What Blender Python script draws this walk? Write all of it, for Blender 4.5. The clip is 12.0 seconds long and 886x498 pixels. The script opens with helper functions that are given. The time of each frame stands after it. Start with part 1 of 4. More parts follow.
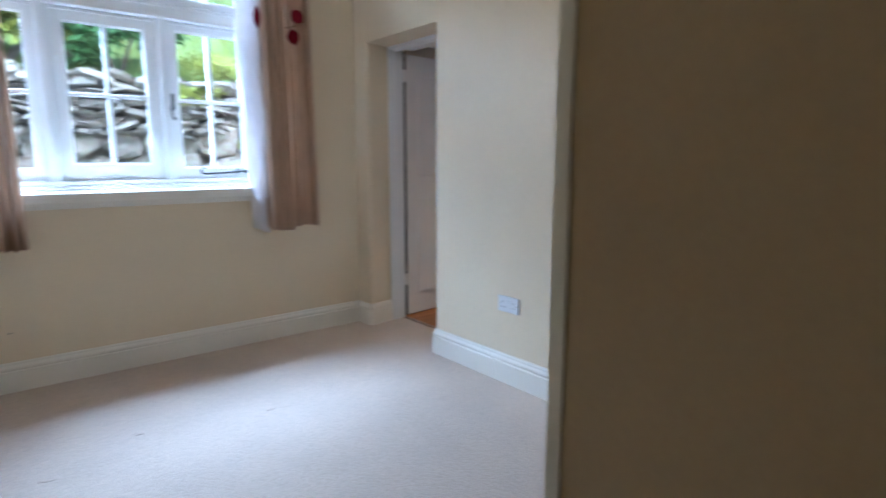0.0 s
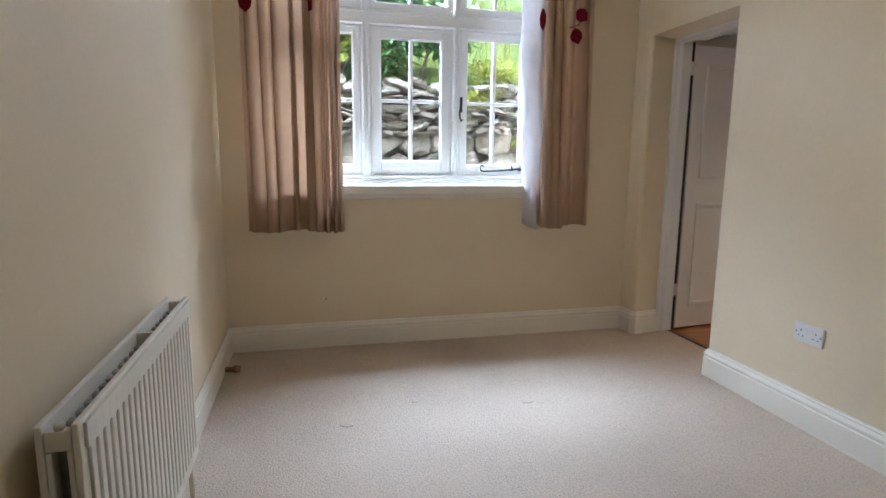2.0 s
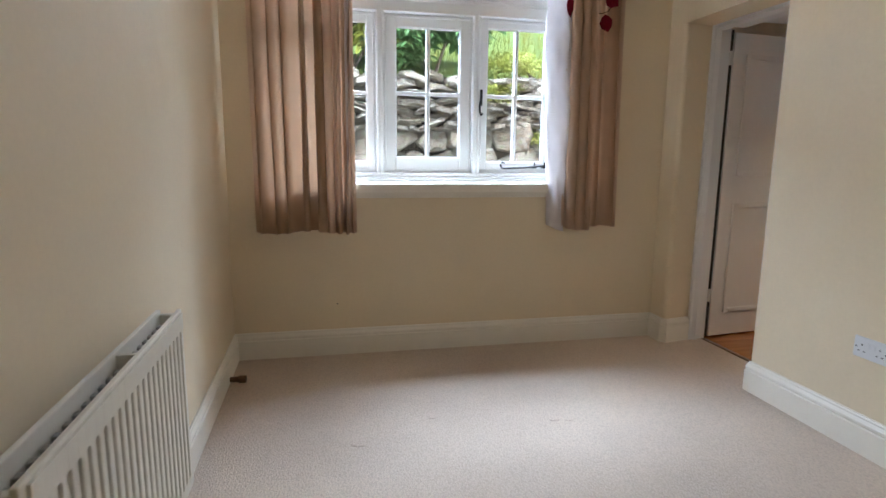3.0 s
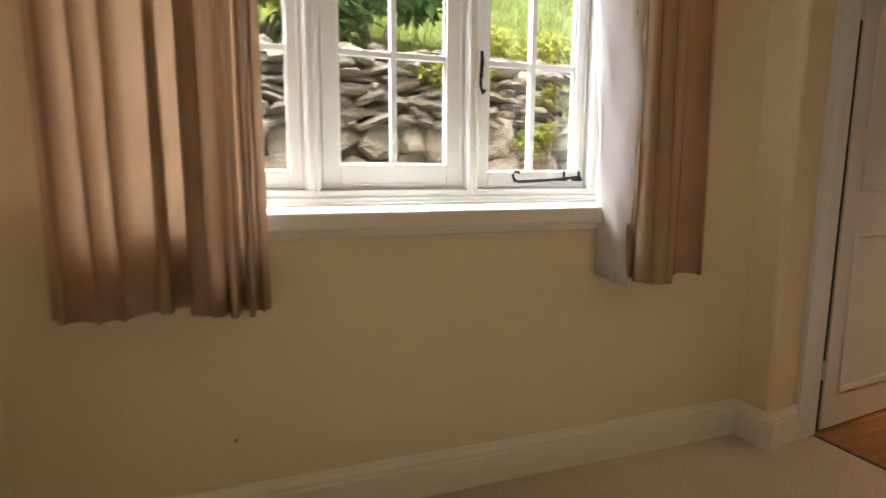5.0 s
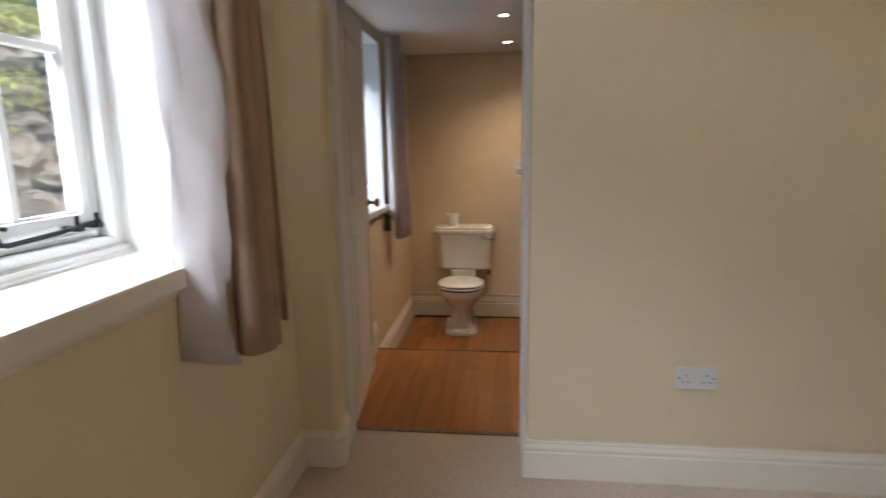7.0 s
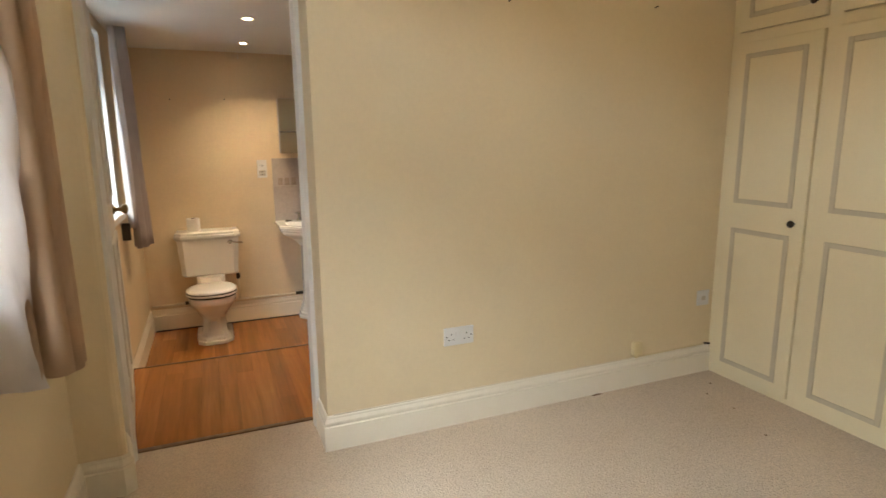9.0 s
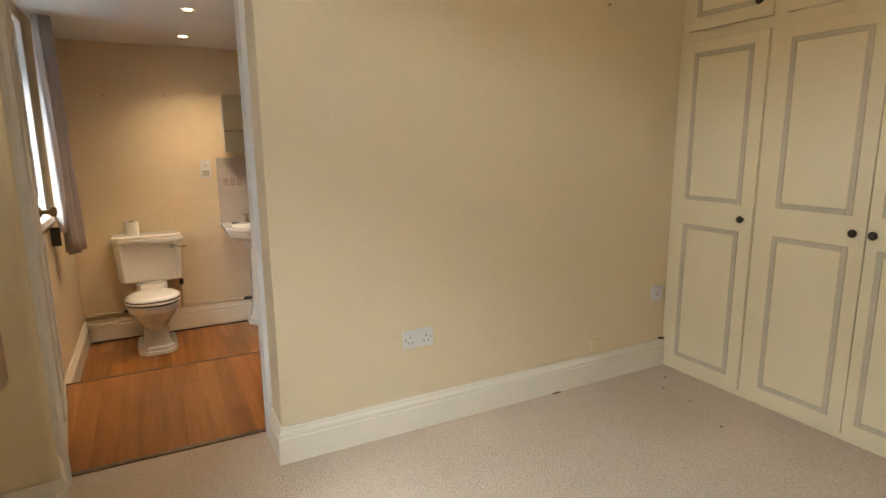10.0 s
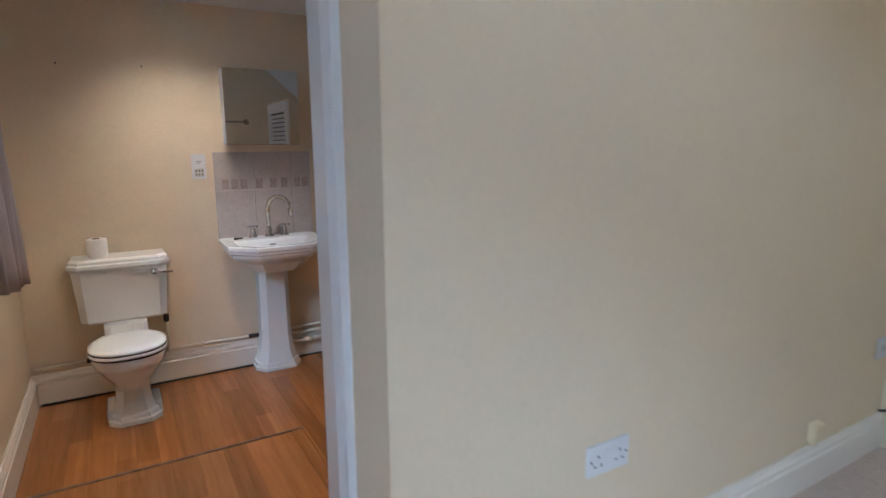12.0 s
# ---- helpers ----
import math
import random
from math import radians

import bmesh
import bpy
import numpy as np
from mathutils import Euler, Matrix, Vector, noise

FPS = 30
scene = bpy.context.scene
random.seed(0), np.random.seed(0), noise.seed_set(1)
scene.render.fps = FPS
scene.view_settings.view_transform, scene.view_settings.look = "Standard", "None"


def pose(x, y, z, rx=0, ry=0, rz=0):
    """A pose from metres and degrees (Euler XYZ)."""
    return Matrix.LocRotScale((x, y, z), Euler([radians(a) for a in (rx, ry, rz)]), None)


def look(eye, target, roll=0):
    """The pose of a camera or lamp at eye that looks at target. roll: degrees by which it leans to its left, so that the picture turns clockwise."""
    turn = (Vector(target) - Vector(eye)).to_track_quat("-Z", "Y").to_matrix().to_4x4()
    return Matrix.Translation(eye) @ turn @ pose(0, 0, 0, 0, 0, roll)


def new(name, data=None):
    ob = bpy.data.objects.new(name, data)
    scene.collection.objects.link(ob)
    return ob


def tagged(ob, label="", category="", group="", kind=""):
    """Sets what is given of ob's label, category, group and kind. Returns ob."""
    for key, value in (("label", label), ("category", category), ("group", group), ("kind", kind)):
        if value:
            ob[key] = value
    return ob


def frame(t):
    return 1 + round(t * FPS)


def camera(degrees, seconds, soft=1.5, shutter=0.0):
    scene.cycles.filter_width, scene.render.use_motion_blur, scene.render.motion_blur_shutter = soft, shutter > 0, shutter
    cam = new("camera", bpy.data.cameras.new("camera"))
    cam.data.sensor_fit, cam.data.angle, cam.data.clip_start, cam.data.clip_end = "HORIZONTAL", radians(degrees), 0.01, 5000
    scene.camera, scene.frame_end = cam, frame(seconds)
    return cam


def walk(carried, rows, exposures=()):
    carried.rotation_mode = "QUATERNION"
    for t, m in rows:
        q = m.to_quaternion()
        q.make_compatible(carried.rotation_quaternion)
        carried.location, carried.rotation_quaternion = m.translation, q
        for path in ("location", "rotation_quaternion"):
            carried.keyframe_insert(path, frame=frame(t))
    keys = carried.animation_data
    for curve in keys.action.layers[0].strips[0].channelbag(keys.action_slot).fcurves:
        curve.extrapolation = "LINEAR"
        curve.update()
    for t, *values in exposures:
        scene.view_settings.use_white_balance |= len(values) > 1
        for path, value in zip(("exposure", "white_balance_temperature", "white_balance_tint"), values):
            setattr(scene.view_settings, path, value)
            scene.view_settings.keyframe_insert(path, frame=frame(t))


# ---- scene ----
cam = camera(76.7, 12.0, shutter=0.5)
PATH = [
    (0, (-0.007, -0.012, 1.194), (1.241, 1.519, 0.879), 0.0),
    (0.5, (-0.046, 0.005, 1.212), (0.874, 1.752, 0.891), 0.3),
    (1, (-0.051, 0.016, 1.21), (0.612, 1.875, 0.886), 0.3),
    (1.5, (-0.062, 0.03, 1.2), (0.469, 1.932, 0.88), 0.6),
    (2, (-0.059, 0.044, 1.196), (0.397, 1.964, 0.873), 0.6),
    (2.5, (-0.056, 0.117, 1.195), (0.364, 2.045, 0.867), 0.7),
    (3, (-0.042, 0.265, 1.19), (0.369, 2.194, 0.857), 0.6),
    (5, (0.059, 1.782, 1.162), (0.737, 3.64, 0.87), 0.4),
    (5.5, (0.12, 2.087, 1.23), (1.167, 3.758, 0.895), 0.1),
    (6, (0.16, 2.36, 1.242), (1.659, 3.639, 0.899), -0.3),
    (6.5, (0.128, 2.557, 1.278), (1.943, 3.316, 0.916), -0.1),
    (7, (0.021, 2.711, 1.306), (1.974, 2.935, 0.942), -0.9),
    (9, (-0.183, 3.006, 1.318), (1.635, 2.261, 0.943), -0.6),
    (9.5, (-0.174, 3.009, 1.309), (1.598, 2.16, 0.937), -0.6),
    (10, (-0.107, 3.006, 1.301), (1.638, 2.102, 0.927), -0.6),
    (10.5, (0.076, 2.989, 1.284), (1.806, 2.056, 0.911), -0.5),
    (11, (0.38, 2.995, 1.272), (2.098, 2.04, 0.901), -0.4),
    (11.5, (0.764, 3.048, 1.257), (2.469, 2.072, 0.882), -0.3),
    (12, (1.141, 3.047, 1.241), (2.84, 2.059, 0.871), -0.3),
]
EXPOSURES = [(0.0, 1.33, 4800, 11), (0.5, 1.2, 5100, 12), (2.5, 1.08, 5800, 13), (3.2, 1.03, 6000, 14), (5.0, 0.82, 7700, 16), (5.6, 0.56, 6700, 17), (6.5, 0.46, 6500, 17), (7.2, 0.75, 6700, 15), (9.0, 1.26, 7700, 11), (10.0, 1.24, 7600, 11), (11.0, 1.14, 6100, 12), (11.5, 1.11, 5500, 12), (12.0, 1.11, 5200, 12)]
walk(cam, [(t, look(eye, target, roll)) for t, eye, target, roll in PATH], EXPOSURES)

# ---- light ----
world = bpy.data.worlds.new("world")
scene.world = world
world.use_nodes = True
wn = world.node_tree.nodes
sky = wn.new("ShaderNodeTexSky")
sky.sky_type = "NISHITA"
sky.sun_disc = False
sky.sun_elevation, sky.sun_rotation = radians(48), radians(200)
sky.air_density, sky.dust_density = 1.0, 4.0
wn["Background"].inputs[1].default_value = 0.15
world.node_tree.links.new(sky.outputs[0], wn["Background"].inputs[0])


def lamp(name, kind, m, energy, color=(1, 1, 1), **more):
    data = bpy.data.lights.new(name, kind)
    data.energy, data.color = energy, color
    ob = new(name, data)
    ob.matrix_world = m
    return ob


sun = lamp("sun", "SUN", look((0, 0, 20), (1.0, 14.0, -2)), 5.0, (0.95, 0.98, 1.0))
sun.data.angle = radians(15)
# the sky's light over the bank, entering through the two windows
day = lamp("window_daylight", "AREA", look((0.35, 5.0, 3.25), (1.0, 1.0, 0.9)), 700, (0.72, 0.86, 1.0))
day.data.shape, day.data.size, day.data.size_y = "RECTANGLE", 4.2, 1.5
day2 = lamp("bathroom_daylight", "AREA", look((3.48, 4.06, 1.45), (3.48, 2.0, 1.2)), 0.6, (0.72, 0.86, 1.0))
day2.data.shape, day2.data.size, day2.data.size_y = "RECTANGLE", 0.7, 1.0
bulb = lamp("ceiling_bulb_light", "POINT", pose(0.92, 1.76, 2.46), 1.6, (1.0, 0.66, 0.34))
bulb.data.shadow_soft_size = 0.06


# ---- materials ----
def mat(name, base, rough=0.6, spread=0.12, scale=6.0, fine=140.0, bump=0.05, metal=0.0, depth=0.002, spec=0.5, per_piece=0.0, coat=0.0, wave=0.0, loops=0.0):
    m = bpy.data.materials.new(name)
    m.use_nodes = True
    nt = m.node_tree
    b = nt.nodes["Principled BSDF"]
    tc = nt.nodes.new("ShaderNodeTexCoord")
    big = nt.nodes.new("ShaderNodeTexNoise")
    big.inputs["Scale"].default_value, big.inputs["Detail"].default_value = scale, 4
    small = nt.nodes.new("ShaderNodeTexNoise")
    small.inputs["Scale"].default_value, small.inputs["Detail"].default_value = fine, 3
    for n in (big, small):
        nt.links.new(tc.outputs["Object"], n.inputs["Vector"])
    ramp = nt.nodes.new("ShaderNodeValToRGB")
    lo, hi = [max(0.0, c * (1 - spread)) for c in base], [min(1.0, c * (1 + spread)) for c in base]
    ramp.color_ramp.elements[0].color, ramp.color_ramp.elements[1].color = (*lo, 1), (*hi, 1)
    ramp.color_ramp.elements[0].position, ramp.color_ramp.elements[1].position = 0.3, 0.7
    nt.links.new(big.outputs["Fac"], ramp.inputs["Fac"])
    out = ramp.outputs["Color"]
    mul = nt.nodes.new("ShaderNodeMix")
    mul.data_type, mul.blend_type = "RGBA", "MULTIPLY"
    mul.inputs["Factor"].default_value = min(1.0, spread * 2)
    nt.links.new(out, mul.inputs["A"])
    nt.links.new(small.outputs["Fac"], mul.inputs["B"])
    out = mul.outputs["Result"]
    if per_piece:
        info = nt.nodes.new("ShaderNodeObjectInfo")
        hsv = nt.nodes.new("ShaderNodeHueSaturation")
        rng = nt.nodes.new("ShaderNodeMapRange")
        rng.inputs["To Min"].default_value, rng.inputs["To Max"].default_value = 1 - per_piece, 1 + per_piece
        nt.links.new(info.outputs["Random"], rng.inputs["Value"])
        nt.links.new(rng.outputs["Result"], hsv.inputs["Value"])
        nt.links.new(out, hsv.inputs["Color"])
        out = hsv.outputs["Color"]
    nt.links.new(out, b.inputs["Base Color"])
    b.inputs["Roughness"].default_value, b.inputs["Metallic"].default_value = rough, metal
    b.inputs["Specular IOR Level"].default_value = spec
    b.inputs["Coat Weight"].default_value = coat
    if bump:
        bn = nt.nodes.new("ShaderNodeBump")
        bn.inputs["Strength"].default_value, bn.inputs["Distance"].default_value = bump, depth
        nt.links.new(small.outputs["Fac"], bn.inputs["Height"])
        nt.links.new(bn.outputs["Normal"], b.inputs["Normal"])
        if wave:
            swell = nt.nodes.new("ShaderNodeTexNoise")
            swell.inputs["Scale"].default_value, swell.inputs["Detail"].default_value = 2.6, 2
            nt.links.new(tc.outputs["Object"], swell.inputs["Vector"])
            b2 = nt.nodes.new("ShaderNodeBump")
            b2.inputs["Strength"].default_value, b2.inputs["Distance"].default_value = 1.0, wave
            nt.links.new(swell.outputs["Fac"], b2.inputs["Height"])
            nt.links.new(bn.outputs["Normal"], b2.inputs["Normal"])
            nt.links.new(b2.outputs["Normal"], b.inputs["Normal"])
        if loops:
            cell = nt.nodes.new("ShaderNodeTexVoronoi")
            cell.inputs["Scale"].default_value = loops
            nt.links.new(tc.outputs["Object"], cell.inputs["Vector"])
            shade = nt.nodes.new("ShaderNodeMapRange")
            shade.inputs["From Max"].default_value = 0.75
            shade.inputs["To Min"].default_value, shade.inputs["To Max"].default_value = 1.10, 0.84
            nt.links.new(cell.outputs["Distance"], shade.inputs["Value"])
            tint = nt.nodes.new("ShaderNodeMix")
            tint.data_type, tint.blend_type = "RGBA", "MULTIPLY"
            tint.inputs["Factor"].default_value = 1.0
            nt.links.new(out, tint.inputs["A"])
            nt.links.new(shade.outputs["Result"], tint.inputs["B"])
            nt.links.new(tint.outputs["Result"], b.inputs["Base Color"])
            flip = nt.nodes.new("ShaderNodeMath")
            flip.operation = "SUBTRACT"
            flip.inputs[0].default_value = 1.0
            nt.links.new(cell.outputs["Distance"], flip.inputs[1])
            nt.links.new(flip.outputs[0], bn.inputs["Height"])
    return m


def wood_mat(name, base, axis_stretch=(1.3, 9.0, 9.0), rough=0.28, spread=0.15, per_piece=0.18):
    m = mat(name, base, rough, spread, scale=1.0, fine=1.0, bump=0.0, per_piece=per_piece)
    nt = m.node_tree
    tc = [n for n in nt.nodes if n.type == "TEX_COORD"][0]
    info = nt.nodes.new("ShaderNodeObjectInfo")
    shift = nt.nodes.new("ShaderNodeVectorMath")
    shift.operation = "ADD"
    nt.links.new(tc.outputs["Object"], shift.inputs[0])
    nt.links.new(info.outputs["Location"], shift.inputs[1])
    mp = nt.nodes.new("ShaderNodeMapping")
    mp.inputs["Scale"].default_value = axis_stretch
    nt.links.new(shift.outputs[0], mp.inputs["Vector"])
    for n in nt.nodes:
        if n.type == "TEX_NOISE":
            nt.links.new(mp.outputs[0], n.inputs["Vector"])
            n.inputs["Distortion"].default_value = 0.6
    noises = [n for n in nt.nodes if n.type == "TEX_NOISE"]
    noises[1].inputs["Scale"].default_value = 5.0
    return m


def sheet_mat(name, base, through_part=0.4, rough=0.9, glow=None):
    """cloth that lets light through"""
    m = mat(name, base, rough, 0.1, scale=8, fine=500, bump=0.15, depth=0.001, spec=0.1)
    nt = m.node_tree
    b = nt.nodes["Principled BSDF"]
    tr = nt.nodes.new("ShaderNodeBsdfTranslucent")
    tr.inputs["Color"].default_value = (*(glow or base), 1)
    mix = nt.nodes.new("ShaderNodeMixShader")
    mix.inputs["Fac"].default_value = through_part
    nt.links.new(b.outputs[0], mix.inputs[1])
    nt.links.new(tr.outputs[0], mix.inputs[2])
    nt.links.new(mix.outputs[0], nt.nodes["Material Output"].inputs["Surface"])
    return m


def glow_mat(name, color, strength):
    m = bpy.data.materials.new(name)
    m.use_nodes = True
    b = m.node_tree.nodes["Principled BSDF"]
    b.inputs["Base Color"].default_value = (*color, 1)
    b.inputs["Emission Color"].default_value = (*color, 1)
    b.inputs["Emission Strength"].default_value = strength
    return m


def glass_mat(name, frosted=False):
    m = bpy.data.materials.new(name)
    m.use_nodes = True
    nt = m.node_tree
    nt.nodes.remove(nt.nodes["Principled BSDF"])
    out = nt.nodes["Material Output"]
    gloss = nt.nodes.new("ShaderNodeBsdfGlossy")
    gloss.inputs["Roughness"].default_value = 0.02
    mix = nt.nodes.new("ShaderNodeMixShader")
    mix.inputs[0].default_value = 0.06
    if frosted:
        clear = nt.nodes.new("ShaderNodeBsdfTranslucent")
        clear.inputs["Color"].default_value = (0.26, 0.30, 0.33, 1)
    else:
        clear = nt.nodes.new("ShaderNodeBsdfTransparent")
        clear.inputs["Color"].default_value = (0.97, 0.98, 0.98, 1)
    nt.links.new(clear.outputs[0], mix.inputs[1])
    nt.links.new(gloss.outputs[0], mix.inputs[2])
    nt.links.new(mix.outputs[0], out.inputs["Surface"])
    return m


M_WALL = mat("cream_wall_paint", (0.80, 0.675, 0.475), 0.75, 0.035, 1.3, 60, 0.06, depth=0.003, wave=0.020)
M_BATHWALL = mat("warm_cream_wall_paint", (0.78, 0.65, 0.47), 0.7, 0.05, 2.2, 60, 0.10, depth=0.003, wave=0.014)
M_CEIL = mat("white_ceiling_paint", (0.82, 0.82, 0.80), 0.8, 0.03, 2.0, 50, 0.08)
M_CARPET = mat("beige_loop_carpet", (0.73, 0.60, 0.485), 0.95, 0.12, 0.9, 230, 0.8, depth=0.004, spec=0.1, loops=150.0)
M_TRIM = mat("cream_gloss_paint", (0.84, 0.79, 0.69), 0.4, 0.02, 5, 80, 0.06)
M_WHITE = mat("white_gloss_paint", (0.83, 0.83, 0.82), 0.35, 0.012, 5, 90, 0.06)
M_DOOR = mat("white_door_paint", (0.80, 0.77, 0.72), 0.45, 0.03, 4, 90, 0.05)
M_WARD = mat("cream_cupboard_paint", (0.82, 0.73, 0.53), 0.5, 0.03, 4, 90, 0.05)
# cupboard paint with shade in the colour, for the end facing from the window
M_WARD_SHADED = mat("cupboard_paint_shaded", (0.52, 0.37, 0.18), 0.6, 0.06, 2, 90, 0.05)
M_GROOVE = mat("olive_beige_moulding_paint", (0.60, 0.53, 0.40), 0.55, 0.06, 8, 120, 0.05)
M_RAD = mat("radiator_enamel", (0.80, 0.76, 0.66), 0.4, 0.03, 5, 90, 0.03)
M_GREY = mat("grey_primer", (0.45, 0.44, 0.40), 0.6, 0.1)
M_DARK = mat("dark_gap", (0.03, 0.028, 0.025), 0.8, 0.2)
M_IRON = mat("black_iron", (0.02, 0.02, 0.022), 0.5, 0.2, metal=0.6)
M_PLASTIC = mat("white_plastic", (0.74, 0.74, 0.74), 0.35, 0.02, bump=0.0)
M_IVORY = mat("aged_ivory_plastic", (0.80, 0.69, 0.44), 0.45, 0.06)
M_CHROME = mat("chrome", (0.58, 0.56, 0.54), 0.10, 0.03, metal=1.0, bump=0)
M_BRASS = mat("aged_brass", (0.38, 0.26, 0.12), 0.35, 0.15, metal=1.0)
M_KNOB = mat("dark_bronze", (0.06, 0.05, 0.04), 0.35, 0.2, metal=0.7)
M_PORC = mat("white_porcelain", (0.84, 0.84, 0.82), 0.12, 0.015, 3, 40, 0.0, coat=0.4)
M_PAPER = mat("white_paper", (0.85, 0.84, 0.82), 0.9, 0.04, 30, 200, 0.2)
M_TILE = mat("grey_lilac_tile", (0.56, 0.50, 0.47), 0.25, 0.10, 5, 40, 0.02, per_piece=0.04)
M_MOTIF = mat("tile_motif", (0.44, 0.36, 0.31), 0.3, 0.2, 60, 200, 0.1)
M_GROUT = mat("pale_grout", (0.62, 0.58, 0.52), 0.9, 0.08)
M_PIPE = mat("painted_pipe", (0.76, 0.68, 0.55), 0.4, 0.06, 10)
M_COPPER = mat("tarnished_copper", (0.24, 0.14, 0.08), 0.45, 0.3, 30, metal=0.8)
M_PLANK = wood_mat("orange_laminate", (0.43, 0.172, 0.048), axis_stretch=(0.7, 12.0, 12.0), rough=0.22, spread=0.20, per_piece=0.17)
M_CURT = sheet_mat("beige_brown_curtain_cloth", (0.54, 0.38, 0.26), 0.36, glow=(0.92, 0.74, 0.58))
M_LINING = sheet_mat("white_lining_cloth", (0.86, 0.82, 0.82), 0.4)
M_MAUVE = sheet_mat("grey_mauve_cloth", (0.54, 0.48, 0.48), 0.2)
M_RED = sheet_mat("dark_red_applique", (0.20, 0.010, 0.025), 0.2)
M_STEM = mat("brown_thread", (0.12, 0.07, 0.04), 0.8)
M_GLASS = glass_mat("clear_glass")
M_FROST = glass_mat("obscured_glass", True)
M_MIRROR = mat("mirror_silver", (0.80, 0.82, 0.80), 0.02, 0.0, metal=1.0, bump=0)
M_STONE = mat("slate_stone", (0.25, 0.22, 0.19), 0.85, 0.35, 6, 28, 1.0, depth=0.035, per_piece=0.40)
st = M_STONE.node_tree
ramp = [n for n in st.nodes if n.type == "VALTORGB"][0].color_ramp
ramp.elements[0].color, ramp.elements[1].color = (0.10, 0.085, 0.072, 1), (0.46, 0.43, 0.40, 1)
ramp.elements[0].position, ramp.elements[1].position = 0.25, 0.75
for place, shade in ((0.42, (0.27, 0.20, 0.14, 1)), (0.55, (0.36, 0.33, 0.29, 1)), (0.62, (0.25, 0.26, 0.12, 1))):
    ramp.elements.new(place).color = shade
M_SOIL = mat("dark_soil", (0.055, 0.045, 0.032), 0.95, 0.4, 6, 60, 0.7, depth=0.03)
M_GRASS = mat("lawn_green", (0.24, 0.36, 0.10), 0.9, 0.3, 3, 90, 0.8, depth=0.03)
M_LEAF = sheet_mat("shrub_leaf", (0.075, 0.15, 0.05), 0.35, 0.4)
M_MOSS = sheet_mat("yellow_green_leaf", (0.26, 0.28, 0.06), 0.35, 0.6)
M_BARK = mat("shrub_bark", (0.12, 0.09, 0.06), 0.9, 0.3)
M_RENDER = mat("painted_render", (0.7, 0.68, 0.62), 0.9, 0.08, 3, 60, 0.3)
M_BLUETINT = mat("marker_ink", (0.12, 0.13, 0.16), 0.6, 0.1)


# ---- mesh helpers ----
def finish(ob, bm, material, smooth=False):
    bmesh.ops.recalc_face_normals(bm, faces=bm.faces)
    for f in bm.faces:
        f.smooth = smooth
    bm.to_mesh(ob.data)
    bm.free()
    ob.data.materials.append(material)
    return ob


def part(name, bm, material, parent=None, label="", smooth=False):
    ob = new(name, bpy.data.meshes.new(name))
    finish(ob, bm, material, smooth)
    if parent is not None:
        ob.parent = parent
    if label:
        tagged(ob, label)
    return ob


def root(name, label, category, group="", m=None):
    ob = new(name)
    if m is not None:
        ob.matrix_world = m
    return tagged(ob, label, category, group)


def structure(name, bm, material, label="", smooth=False):
    return tagged(part(name, bm, material, None, label, smooth), label, kind="structure")


def boxes(*spans, bevel=0.0):
    """one bmesh of boxes, each (x0, x1, y0, y1, z0, z1)"""
    bm = bmesh.new()
    for x0, x1, y0, y1, z0, z1 in spans:
        v = [bm.verts.new((x, y, z)) for x in (x0, x1) for y in (y0, y1) for z in (z0, z1)]
        for f in ((0, 1, 3, 2), (4, 6, 7, 5), (0, 4, 5, 1), (2, 3, 7, 6), (0, 2, 6, 4), (1, 5, 7, 3)):
            bm.faces.new([v[i] for i in f])
    if bevel:
        bmesh.ops.bevel(bm, geom=list(bm.edges), offset=bevel, segments=2, profile=0.5, affect="EDGES")
    return bm


def box(x0, x1, y0, y1, z0, z1, bevel=0.0):
    return boxes((x0, x1, y0, y1, z0, z1), bevel=bevel)


def loft(rings, closed=True, caps=True):
    bm = bmesh.new()
    rows = [[bm.verts.new(p) for p in r] for r in rings]
    n = len(rows[0])
    for a, b in zip(rows, rows[1:]):
        for i in range(n if closed else n - 1):
            bm.faces.new((a[i], a[(i + 1) % n], b[(i + 1) % n], b[i]))
    if caps and closed:
        bm.faces.new(rows[0])
        bm.faces.new(rows[-1])
    return bm


def oval(cx, cy, z, rx, ry, n=28, power=2.0, front=1.0):
    """a ring; front stretches its -x half"""
    ring = []
    for i in range(n):
        a = 2 * math.pi * i / n
        c, s = math.cos(a), math.sin(a)
        x = math.copysign(abs(c) ** (2 / power), c) * rx * (front if c < 0 else 1)
        ring.append((cx + x, cy + math.copysign(abs(s) ** (2 / power), s) * ry, z))
    return ring


def chamfered(x0, x1, y0, y1, z, c):
    """a ring: a rectangle whose two front (-x) corners are cut by c, its back ones slightly"""
    k = 0.012
    return [(x0, y0 + c, z), (x0, y1 - c, z), (x0 + c, y1, z), (x1 - k, y1, z), (x1, y1 - k, z), (x1, y0 + k, z), (x1 - k, y0, z), (x0 + c, y0, z)]


def tube(points, radius, n=10, radii=None):
    pts = [Vector(p) for p in points]
    rings = []
    up = Vector((0, 0, 1))
    for i, p in enumerate(pts):
        d = (pts[min(i + 1, len(pts) - 1)] - pts[max(i - 1, 0)]).normalized()
        ref = up if abs(d.dot(up)) < 0.95 else Vector((1, 0, 0))
        a = d.cross(ref).normalized()
        b = d.cross(a).normalized()
        r = radii[i] if radii else radius
        rings.append([p + r * (math.cos(2 * math.pi * k / n) * a + math.sin(2 * math.pi * k / n) * b) for k in range(n)])
    return loft(rings)


